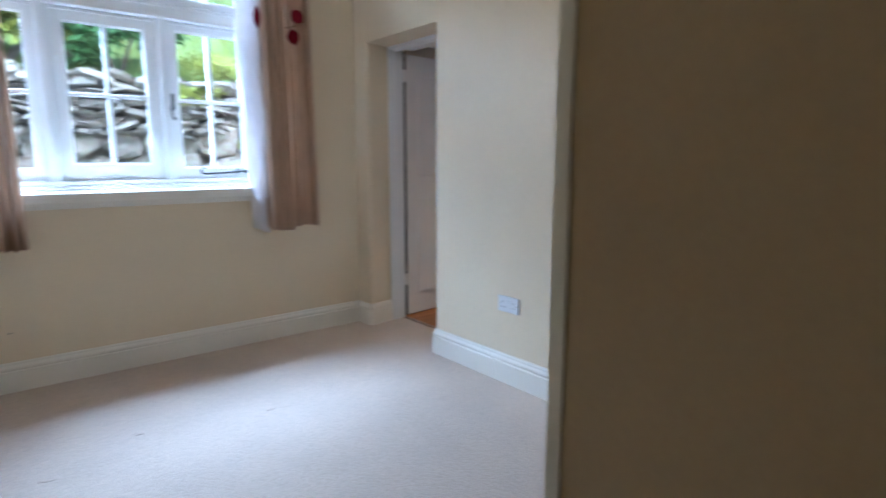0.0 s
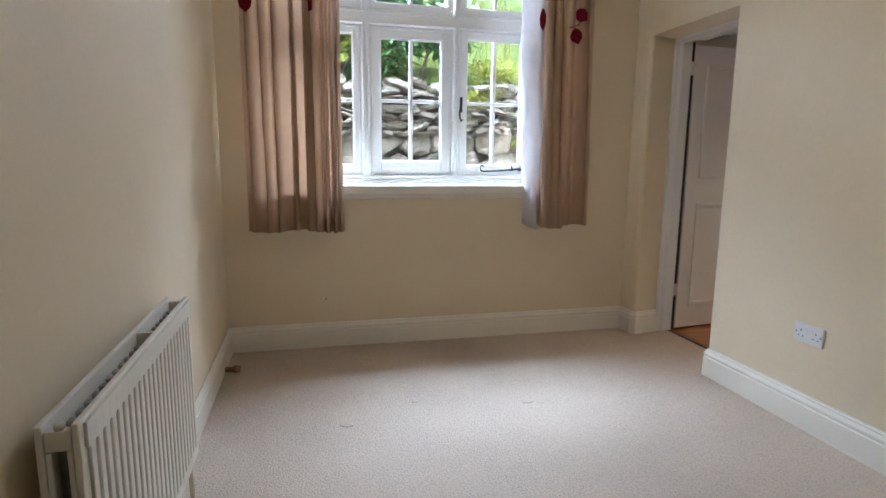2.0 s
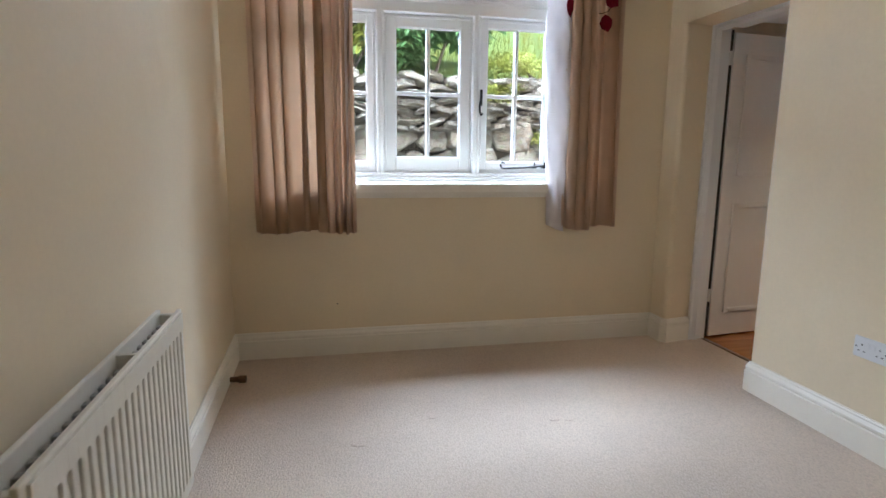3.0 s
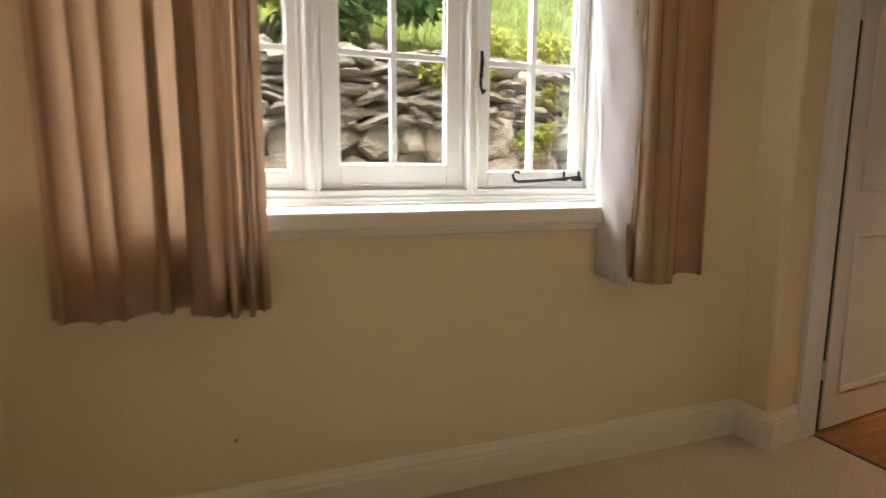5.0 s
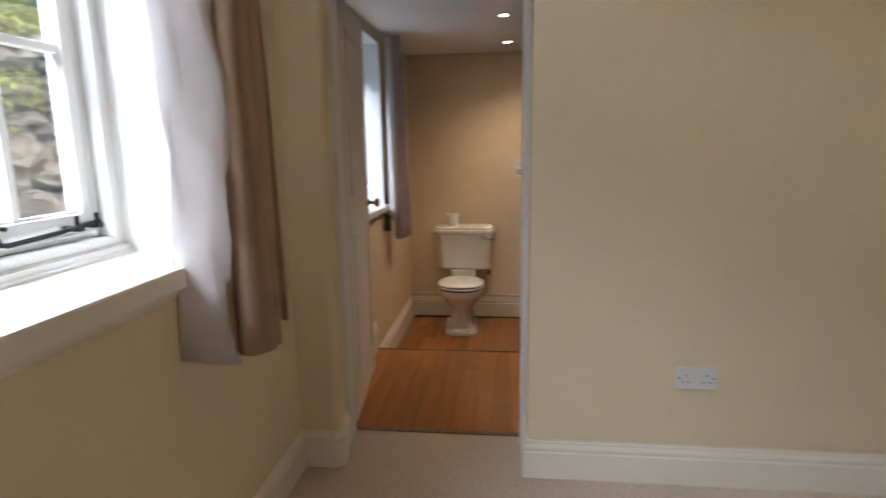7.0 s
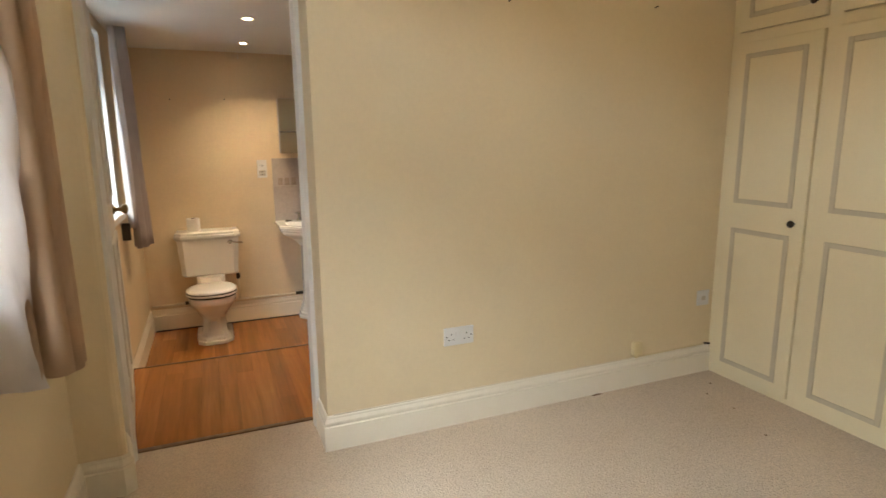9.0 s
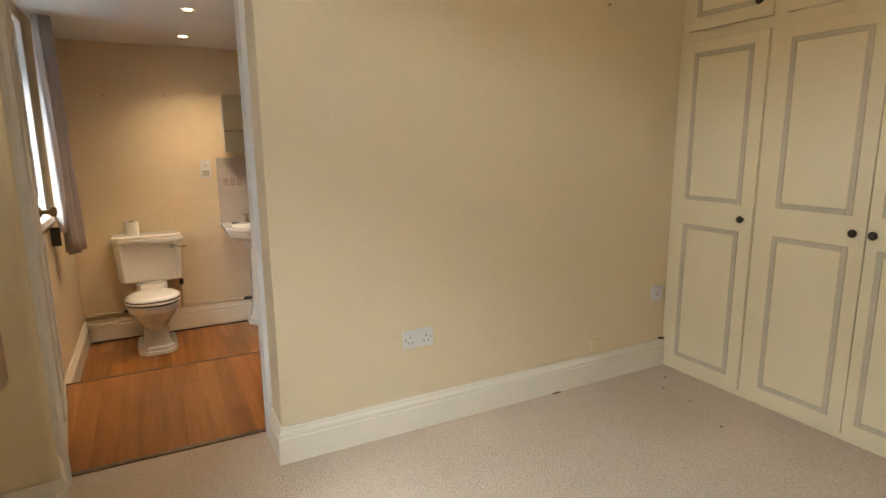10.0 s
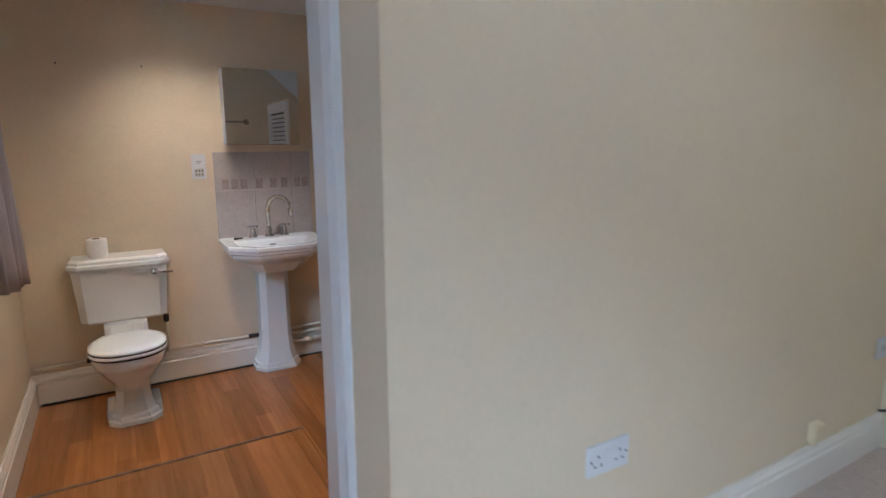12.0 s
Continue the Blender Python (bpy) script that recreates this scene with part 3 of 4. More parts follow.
socket()
swp = root("blank_wall_plate", "white plastic single wall plate beside the wardrobe", "wall plate")
p = part("faceplate", box(XR - 0.010, XR, 0.452, 0.538, 0.398, 0.484, bevel=0.003), M_PLASTIC, swp)
part("outlet", box(XR - 0.0125, XR - 0.009, 0.482, 0.508, 0.428, 0.452, bevel=0.001), M_GROUT, p)
ph = root("telephone_junction_box", "small yellowed plastic telephone box on the wall", "junction box")
part("cover", box(XR - 0.030, XR, 0.925, 0.985, 0.175, 0.250, bevel=0.008), M_IVORY, ph)
part("cable_clip", box(XR - 0.018, XR, 0.945, 0.965, 0.158, 0.177, bevel=0.003), M_IVORY, ph)
cable = root("telephone_cable", "thin cream cable lying along the skirting top", "cable")
part("wire", tube([(XR - 0.012, 0.955, 0.165), (XR - 0.011, 1.00, 0.160), (XR - 0.008, 1.12, 0.160), (XR - 0.006, 1.6, 0.160), (XR - 0.006, 2.2, 0.159), (XR - 0.006, 2.60, 0.159)], 0.0025, 6), M_PIPE, cable, smooth=True)
part("wire", tube([(XR - 0.012, 0.945, 0.165), (XR - 0.011, 0.90, 0.162), (XR - 0.010, 0.7, 0.163), (XR - 0.012, 0.47, 0.168), (XR - 0.02, 0.43, 0.170)], 0.003, 6), M_IVORY, cable, smooth=True)
part("wire_end", tube([(XR - 0.012, 0.47, 0.170), (XR - 0.035, 0.445, 0.172)], 0.006, 8), M_KNOB, cable, smooth=True)
for y, z in ((1.754, 1.913), (0.949, 1.946)):
    n = tagged(part("nail", tube([(XR + 0.005, y, z), (XR - 0.018, y, z + 0.004)], 0.003, 8), M_KNOB), "small dark nail still in the wall", "nail", "nails in the wall")
n = tagged(part("nail", tube([(0.02, YW + 0.004, 0.31), (0.02, YW - 0.012, 0.312)], 0.004, 8), M_KNOB), "small dark nail still in the wall", "nail", "nails in the wall")


def dent(x, y, w, h, seed, material=M_CARPET, z=0.001):
    """a low ruffled ridge of pile round a furniture mark"""
    rnd = random.Random(seed)
    bm = bmesh.new()
    ring0, ring1, ring2 = [], [], []
    for k in range(14):
        a = 2 * math.pi * k / 14
        j = rnd.uniform(0.85, 1.15)
        c, s = math.cos(a) * w * j, math.sin(a) * h * j
        ring0.append((x + c, y + s, z - 0.002))
        ring1.append((x + c * 0.7, y + s * 0.7, z + 0.002))
        ring2.append((x + c * 0.35, y + s * 0.35, z))
    bm.free()
    return loft([ring0, ring1, ring2])


for x, y, w, h, s in ((0.075, 2.44, 0.035, 0.02, 1), (0.965, 2.50, 0.03, 0.016, 2), (1.03, 2.487, 0.025, 0.015, 3), (0.42, 2.62, 0.02, 0.012, 4)):
    tagged(part("carpet_dent", dent(x, y, w, h, s), M_CARPET, smooth=True), "ruffled furniture dent in the beige carpet", "carpet mark", "furniture dents in the carpet")
for x, y, s in ((1.93, 0.56, 5), (1.84, 0.68, 6), (1.665, 0.69, 7), (1.42, 0.78, 8)):
    tagged(part("carpet_crumb", dent(x, y, 0.008, 0.006, s), M_COPPER), "tiny brown crumb on the beige carpet", "crumb", "crumbs on the carpet")
tagged(part("skirting_chip", dent(XR - 0.026, 1.215, 0.008, 0.035, 9), M_COPPER), "brown frayed carpet edge at the skirting", "carpet mark")

cl = root("ceiling_light", "small warm ceiling lamp in a round white holder", "ceiling light")
part("rose", lathe([(0.040, 0), (0.040, -0.008), (0.028, -0.014), (0.022, -0.014)], pose(0.92, 1.76, ZC)), M_PLASTIC, cl, smooth=True)

# ---- doorway and door ----
F0, F1 = 2.285, 2.478
frame_ob = tagged(new("door_frame"), "white gloss door lining with moulded edge", kind="structure")
JAMB = [(0.0, F0), (0.022, F0), (0.024, F0 + 0.012), (0.016, F0 + 0.020), (0.022, F0 + 0.032), (0.029, F0 + 0.046), (0.029, F0 + 0.060), (0.010, F0 + 0.072), (0.008, F0 + 0.100), (0.006, F1 + 0.012), (0.0, F1 + 0.012)]
part("jamb", loft([[(px, YN - 0.002 + o, z) for o, px in JAMB] for z in (0.0, 1.0, 1.975)]), M_WHITE, frame_ob)
part("jamb", loft([[(px, 3.42 - o, z) for o, px in JAMB[:8] + [(0.010, 2.412), (0.0, 2.412)]] for z in (0.0, 1.0, 1.975)]), M_WHITE, frame_ob)
part("head", loft([[(px, y, 1.975 - o) for o, px in JAMB] for y in (YN + 0.028, 3.391)]), M_WHITE, frame_ob)
# near-black filler painting the shade between jamb and door
part("hinge_gap", box(2.412, 2.438, 3.418, 3.452, 0.01, 1.96), M_DARK, frame_ob)
part("threshold_strip", box(2.385, 2.415, YN + 0.02, 3.40, 0.0, 0.006, bevel=0.002), M_COPPER, frame_ob)

HX, HY, DW, DT = 2.440, 3.452, 0.675, 0.04
door = tagged(new("door_1"), "white painted panelled door standing open", kind="structure")
door.matrix_world = pose(HX, HY, 0, 0, 0, 6.2)
leaf = part("leaf", box(0, DW, -DT, 0.0, 0.012, 1.945, bevel=0.003), M_DOOR, door)
for z0, z1 in ((0.17, 0.90), (1.075, 1.82)):
    w = 0.03
    for ya, yb in ((-DT - 0.010, -DT + 0.001), (-0.001, 0.010)):
        part("panel_moulding", boxes((0.10, 0.10 + w, ya, yb, z0, z1), (DW - 0.10 - w, DW - 0.10, ya, yb, z0, z1), (0.10 + w, DW - 0.10 - w, ya, yb, z0, z0 + w), (0.10 + w, DW - 0.10 - w, ya, yb, z1 - w, z1), bevel=0.004), M_DOOR, leaf)
for z in (0.25, 1.75):
    part("hinge", boxes((-0.030, 0.012, -DT - 0.003, -DT + 0.004, z, z + 0.085), bevel=0.001), M_DOOR, leaf)
    part("hinge_knuckle", tube([(-0.008, -DT - 0.004, z), (-0.008, -DT - 0.004, z + 0.085)], 0.006, 8), M_DOOR, leaf, smooth=True)
handle = part("door_handle", lathe([(0.024, 0), (0.024, 0.006), (0.010, 0.012), (0.009, 0.035), (0.022, 0.045), (0.026, 0.058), (0.018, 0.068), (0.002, 0.070)], pose(DW - 0.055, -DT, 1.0, 90)), M_BRASS, leaf, "aged brass door knob", smooth=True)

# ---- bathroom shell ----
BX, BY0, BZ, BC = 4.86, 0.90, -0.21, 2.05
SX, SY = 3.45, 2.43
VX0, VX1, VZ0, VZ1 = 3.10, 3.86, 0.90, 1.985
BYW = 3.56
structure("wall_bath_north", boxes((2.48, VX0, BYW, 3.925, -0.4, BC + 0.1), (VX1, BX + 0.15, BYW, 3.925, -0.4, BC + 0.1), (VX0, VX1, BYW, 3.925, -0.4, VZ0 - 0.02), (VX0, VX1, BYW, 3.925, VZ1, BC + 0.1)), M_BATHWALL, "warm cream wall round the bathroom window")
structure("wall_bath_east", box(BX, BX + 0.15, BY0 - 0.1, BYW, -0.4, BC + 0.1), M_BATHWALL, "warm cream wall behind toilet and basin")
structure("wall_bath_south", box(2.40, BX, BY0 - 0.1, BY0, -0.4, BC + 0.1), M_BATHWALL, "plain cream bathroom wall")
structure("ceiling_bath", boxes((2.481, BX, 1.75, BYW, BC, BC + 0.1)), M_CEIL, "white bathroom ceiling with downlights")
slope = loft([[(2.481, 1.75, BC), (BX, 1.75, BC), (BX, 1.75, BC + 0.1), (2.481, 1.75, BC + 0.1)], [(2.481, BY0, BC - 0.75), (BX, BY0, BC - 0.75), (BX, BY0, BC - 0.65), (2.481, BY0, BC - 0.65)]])
structure("ceiling_bath_slope", slope, M_CEIL, "sloping white ceiling of the bathroom")
floor_b = structure("floor_bath", box(2.482, BX, BY0, BYW, BZ - 0.06, BZ - 0.012), M_COPPER, "orange wood-effect laminate floor boards")
plat = structure("floor_landing", boxes((2.41, SX - 0.012, SY + 0.012, BYW, BZ - 0.012, -0.012), (2.41, 2.482, YN + 0.02, BYW - 0.1, -0.2, -0.012)), M_COPPER, "raised laminate landing inside the bathroom door")
part("riser_board", boxes((SX - 0.012, SX - 0.001, SY + 0.012, BYW, BZ, -0.010), (2.482, SX - 0.012, SY, SY + 0.012, BZ, -0.010)), M_PLANK, plat)
part("nosing", boxes((SX - 0.006, SX + 0.006, SY - 0.006, BYW, -0.012, 0.004), bevel=0.003), M_COPPER, plat)
part("nosing", boxes((2.482, SX - 0.006, SY - 0.006, SY + 0.006, -0.012, 0.004), bevel=0.003), M_PLANK, plat)
part("edge_strip", box(2.482, SX - 0.008, SY + 0.008, SY + 0.055, -0.011, 0.003, bevel=0.002), M_PLANK, plat)
# dark strip for the line of shade under the skirting
part("skirting_gap", box(4.830, 4.842, BY0, 3.53, BZ - 0.004, BZ + 0.009), M_DARK, floor_b)
TALL = [(o, h * 1.17) for o, h in SKIRTING]
structure("baseboard_bath", sweep([(SX, BYW), (BX, BYW), (BX, BY0)], TALL, BZ), M_TRIM, "cream gloss moulded skirting board")
structure("baseboard_landing", sweep([(2.495, BYW), (SX, BYW)], TALL, 0.0), M_TRIM, "cream gloss moulded skirting board")

win2 = tagged(new("window_2"), "small white casement window with obscured glass", kind="structure")
part("outer_frame", boxes((VX0, VX0 + 0.05, 3.83, 3.92, VZ0, VZ1), (VX1 - 0.05, VX1, 3.83, 3.92, VZ0, VZ1), (VX0 + 0.05, VX1 - 0.05, 3.83, 3.92, VZ0, VZ0 + 0.05), (VX0 + 0.05, VX1 - 0.05, 3.83, 3.92, VZ1 - 0.10, VZ1), bevel=0.004), M_WHITE, win2)
casement(VX0 + 0.05, VX1 - 0.05, VZ0 + 0.05, VZ1 - 0.10, 3.84, win2, cols=2, rows=3, stile=0.05, glass=M_FROST)
part("reveal_lining", boxes((VX0, VX0 + 0.01, BYW + 0.002, 3.83, VZ0, VZ1), (VX1 - 0.01, VX1, BYW + 0.002, 3.83, VZ0, VZ1), (VX0 + 0.01, VX1 - 0.01, BYW + 0.002, 3.83, VZ1 - 0.01, VZ1)), M_WHITE, win2)
part("window_sill", box(VX0 - 0.02, VX1 + 0.02, 3.525, 3.835, VZ0 - 0.035, VZ0 + 0.005, bevel=0.006), M_WHITE, win2)

bc = root("bathroom_curtain", "grey-mauve curtain drawn back beside the small window", "curtain")
thick(part("cloth", cloth(3.87, 4.08, 3.455, 0.66, 2.03, 3, 0.040, 5, 0.42, slant=-0.06, nx=60), M_MAUVE, bc, smooth=True))
thick(part("lining", cloth(3.83, 3.89, 3.49, 0.80, 2.02, 1, 0.02, 11, 0.7, slant=-0.01, nx=16), M_LINING, bc, smooth=True))
# dark block stands for a shadow beside the curtain
part("shadow_block", box(3.775, 3.79, 3.50, 3.55, 0.73, 0.84, bevel=0.004), M_KNOB, bc, "small dark block standing for a shadow")

# ---- toilet ----
CY = 3.072
wc = root("toilet", "white close-coupled toilet with an angular cistern, lid closed", "toilet")
cis = part("cistern", loft([chamfered(4.69, 4.855, CY - 0.205, CY + 0.205, 0.262, 0.03), chamfered(4.675, 4.855, CY - 0.215, CY + 0.215, 0.275, 0.035), chamfered(4.665, 4.855, CY - 0.235, CY + 0.235, 0.555, 0.045), chamfered(4.665, 4.855, CY - 0.235, CY + 0.235, 0.565, 0.045)]), M_PORC, wc)
part("cistern_lid", loft([chamfered(4.660, 4.857, CY - 0.240, CY + 0.240, 0.562, 0.045), chamfered(4.645, 4.857, CY - 0.252, CY + 0.252, 0.580, 0.05), chamfered(4.645, 4.857, CY - 0.252, CY + 0.252, 0.598, 0.05), chamfered(4.655, 4.857, CY - 0.242, CY + 0.242, 0.604, 0.047), chamfered(4.655, 4.857, CY - 0.242, CY + 0.242, 0.618, 0.047), chamfered(4.668, 4.850, CY - 0.230, CY + 0.230, 0.630, 0.045)]), M_PORC, cis)
lev = part("flush_lever", lathe([(0.018, 0), (0.018, 0.006), (0.008, 0.010), (0.008, 0.02)], pose(4.668, 2.905, 0.535, 0, -90)), M_CHROME, cis, smooth=True)
part("lever_arm", tube([(4.648, 2.925, 0.536), (4.644, 2.90, 0.535), (4.642, 2.85, 0.531), (4.642, 2.81, 0.527)], 0.006, 10), M_CHROME, lev, smooth=True)


def pan_ring(z, x0, x1, half, power=2.3):
    return oval((x0 + x1) / 2, CY, z, (x1 - x0) / 2, half, 32, power)


def foot_ring(z, x0, half, c):
    return chamfered(x0, 4.62, CY - half, CY + half, z, c)


part("foot", loft([foot_ring(BZ, 4.322, 0.126, 0.050), foot_ring(BZ + 0.022, 4.322, 0.126, 0.050), foot_ring(BZ + 0.028, 4.334, 0.116, 0.047), foot_ring(BZ + 0.048, 4.336, 0.114, 0.046), foot_ring(BZ + 0.058, 4.352, 0.100, 0.042), foot_ring(BZ + 0.11, 4.366, 0.088, 0.038), foot_ring(BZ + 0.17, 4.374, 0.080, 0.036), foot_ring(BZ + 0.215, 4.360, 0.082, 0.040)]), M_PORC, wc)
part("foot_flange", box(4.40, 4.60, CY - 0.132, CY + 0.132, BZ, BZ + 0.075, bevel=0.012), M_PORC, wc)
rings = [pan_ring(BZ + 0.165, 4.378, 4.61, 0.078, 2.6), pan_ring(BZ + 0.20, 4.360, 4.615, 0.088, 2.5), pan_ring(BZ + 0.235, 4.328, 4.62, 0.108, 2.4), pan_ring(BZ + 0.28, 4.285, 4.64, 0.140), pan_ring(BZ + 0.322, 4.254, 4.65, 0.165), pan_ring(BZ + 0.330, 4.246, 4.65, 0.171), pan_ring(BZ + 0.375, 4.238, 4.655, 0.178), pan_ring(BZ + 0.385, 4.240, 4.655, 0.176)]
pan = part("pan", loft(rings), M_PORC, wc, smooth=True)
part("cistern_shelf", loft([chamfered(4.58, 4.84, CY - 0.11, CY + 0.11, 0.12, 0.03), chamfered(4.60, 4.84, CY - 0.105, CY + 0.105, 0.263, 0.03)]), M_PORC, pan)
# black ring, painted shade between pan and seat
part("seat_buffer_gap", loft([pan_ring(0.174, 4.235, 4.60, 0.180), pan_ring(0.184, 4.233, 4.60, 0.182)]), M_DARK, wc)
part("seat", loft([pan_ring(0.182, 4.236, 4.60, 0.180), pan_ring(0.186, 4.228, 4.60, 0.186), pan_ring(0.198, 4.228, 4.60, 0.186), pan_ring(0.203, 4.236, 4.60, 0.180)]), M_PORC, wc, smooth=True)
# black ring, painted shade between seat and lid
part("lid_gap", loft([pan_ring(0.201, 4.231, 4.60, 0.184), pan_ring(0.208, 4.231, 4.60, 0.184)]), M_DARK, wc)
part("lid", loft([pan_ring(0.206, 4.236, 4.605, 0.181), pan_ring(0.212, 4.230, 4.605, 0.185), pan_ring(0.220, 4.234, 4.605, 0.182), pan_ring(0.228, 4.262, 4.59, 0.160), pan_ring(0.231, 4.31, 4.57, 0.12)]), M_PORC, wc, smooth=True)
for y in (CY - 0.045, CY + 0.045):
    part("hinge", tube([(4.59, y - 0.02, 0.212), (4.59, y + 0.02, 0.212)], 0.010, 10), M_CHROME, wc, smooth=True)
for x, y in ((4.43, CY - 0.130), (4.53, CY - 0.130), (4.43, CY + 0.130), (4.53, CY + 0.130)):
    part("floor_screw", lathe([(0.006, 0), (0.006, 0.004), (0.002, 0.006)], pose(x, y, BZ + 0.045, -90 if y > CY else 90), 8), M_DARK, wc)
tr = root("toilet_roll", "white toilet roll standing on the cistern lid", "toilet roll")
part("paper", lathe([(0.020, 0), (0.050, 0), (0.051, 0.003), (0.051, 0.100), (0.049, 0.103), (0.020, 0.103), (0.020, 0.0)], pose(4.75, 3.17, 0.630), 28), M_PAPER, tr, smooth=False)
part("core", lathe([(0.0195, 0.002), (0.0195, 0.104), (0.018, 0.104), (0.018, 0.002)], pose(4.75, 3.17, 0.630), 20), M_COPPER, tr)
sp = root("supply_pipe", "grey and copper supply pipe with a valve beside the cistern", "pipe")
part("riser", tube([(4.80, 2.86, 0.26), (4.80, 2.86, 0.10), (4.825, 2.86, -0.002)], 0.008, 10), M_PIPE, sp, smooth=True)
part("valve", lathe([(0.012, 0), (0.016, 0.01), (0.016, 0.04), (0.011, 0.05)], pose(4.80, 2.86, 0.19)), M_KNOB, sp, smooth=True)
hp = root("wall_pipe", "cream painted pipe running above the skirting", "pipe")
part("pipe_run", tube([(4.838, 3.54, 0.005), (4.838, 3.30, 0.012), (4.838, 3.25, 0.012)], 0.009, 10), M_PIPE, hp, smooth=True)
part("pipe_run", tube([(4.838, 2.88, 0.000), (4.838, 2.42, -0.003), (4.838, 2.36, -0.003)], 0.009, 10), M_PIPE, hp, smooth=True)
part("coupling", tube([(4.838, 3.29, 0.012), (4.838, 3.20, 0.012)], 0.014, 10), M_KNOB, hp, smooth=True)
part("coupling", tube([(4.838, 2.385, -0.003), (4.838, 2.31, -0.003)], 0.014, 10), M_KNOB, hp, smooth=True)
for z, x in ((0.005, 4.84), (-0.035, 4.83), (-0.085, 4.82)):
    part("pipe_run", tube([(x, 2.16, z), (x, 1.6, z + 0.005), (x, 1.0, z + 0.01)], 0.010 if z > -0.05 else 0.016, 10), M_PIPE, hp, smooth=True)
part("coupling", tube([(4.82, 2.02, -0.084), (4.82, 1.97, -0.084)], 0.021, 12), M_PIPE, hp, smooth=True)

# ---- basin ----
SYC = 2.222
bs = root("pedestal_basin", "white angular pedestal wash basin with stepped rim", "basin")


def octo(x0, x1, half, z, c):
    return chamfered(x0, x1, SYC - half, SYC + half, z, c)


rim = [octo(4.56, 4.85, 0.13, 0.47, 0.05), octo(4.50, 4.855, 0.19, 0.535, 0.07), octo(4.42, 4.857, 0.262, 0.575, 0.12), octo(4.405, 4.857, 0.275, 0.590, 0.125), octo(4.405, 4.857, 0.275, 0.605, 0.125), octo(4.390, 4.857, 0.288, 0.612, 0.13), octo(4.390, 4.857, 0.288, 0.628, 0.13), octo(4.378, 4.857, 0.300, 0.635, 0.135), octo(4.378, 4.857, 0.300, 0.655, 0.135), octo(4.388, 4.855, 0.292, 0.660, 0.13),
       octo(4.425, 4.72, 0.235, 0.657, 0.11), octo(4.435, 4.71, 0.225, 0.640, 0.10), octo(4.50, 4.67, 0.14, 0.55, 0.06), octo(4.54, 4.64, 0.06, 0.535, 0.03)]
bowl = part("bowl", loft(rim), M_PORC, bs)
part("overflow", box(4.700, 4.712, SYC - 0.018, SYC + 0.018, 0.612, 0.624), M_DARK, bowl)


def ped(z, half, depth, c):
    return [(4.845 - depth, SYC - half + c, z), (4.845 - depth, SYC + half - c, z), (4.845 - depth + c * 1.3, SYC + half, z), (4.845, SYC + half, z), (4.845, SYC - half, z), (4.845 - depth + c * 1.3, SYC - half, z)]


part("pedestal", loft([ped(BZ, 0.148, 0.175, 0.055), ped(BZ + 0.02, 0.148, 0.175, 0.055), ped(BZ + 0.025, 0.138, 0.168, 0.05), ped(BZ + 0.045, 0.138, 0.168, 0.05), ped(BZ + 0.055, 0.128, 0.160, 0.048), ped(BZ + 0.12, 0.107, 0.148, 0.04), ped(BZ + 0.22, 0.097, 0.142, 0.036), ped(0.48, 0.092, 0.145, 0.034)]), M_PORC, bs)
tap = root("mixer_tap", "chrome three-piece basin tap with a swan-neck spout", "tap")
part("spout", tube([(4.785, SYC, 0.66), (4.785, SYC, 0.84)] + [(4.785 - 0.0 - 0.062 * (1 - math.cos(a)), SYC - 0.055 * (1 - math.cos(a)), 0.84 + 0.078 * math.sin(a)) for a in (0.4, 0.8, 1.2, 1.57, 1.95, 2.35, 2.75, 3.14)] + [(4.661, SYC - 0.11, 0.80)], 0.0135, 12), M_CHROME, tap, smooth=True)
part("spout_base", lathe([(0.028, 0), (0.028, 0.008), (0.019, 0.014), (0.019, 0.06), (0.013, 0.066)], pose(4.785, SYC, 0.658)), M_CHROME, tap, smooth=True)
for dy in (-0.1, 0.1):
    hd = part("tap_head", lathe([(0.027, 0), (0.027, 0.008), (0.018, 0.016), (0.013, 0.055), (0.011, 0.075), (0.004, 0.080)], pose(4.785, SYC + dy, 0.658)), M_CHROME, tap, smooth=True)
    part("cross_handle", tube([(4.750, SYC + dy - 0.012, 0.728), (4.820, SYC + dy + 0.012, 0.728)], 0.006, 8), M_CHROME, hd, smooth=True)
    part("cross_handle", tube([(4.797, SYC + dy - 0.035, 0.728), (4.773, SYC + dy + 0.035, 0.728)], 0.006, 8), M_CHROME, hd, smooth=True)
plug = root("basin_plug", "small dark plug and chain resting on the basin", "plug")
part("plug_body", lathe([(0.016, 0), (0.018, 0.006), (0.006, 0.012)], pose(4.775, SYC + 0.205, 0.659)), M_KNOB, plug, smooth=True)
part("chain", tube([(4.775, SYC + 0.19, 0.665), (4.765, SYC + 0.175, 0.666), (4.785, SYC + 0.165, 0.665)], 0.005, 6), M_KNOB, plug)

splash = tagged(new("splashback"), "grey-lilac ceramic tile splashback with a motif row", kind="structure")
part("grout", box(4.854, 4.8585, 1.915, 2.518, 0.655, 1.196), M_GROUT, splash)
for a, b in ((1.917, 2.047), (2.050, 2.282), (2.285, 2.516)):
    for c, d in ((0.656, 0.958), (0.961, 1.194)):
        t = part("tile", box(4.848, 4.8565, a, b, c, d, bevel=0.002), M_TILE, splash)
for y in (1.955, 2.005, 2.09, 2.16, 2.25, 2.345, 2.40, 2.455):
    part("motif_tile", box(4.8455, 4.8485, y - 0.020, y + 0.020, 0.968, 1.030, bevel=0.002), M_MOTIF, splash)

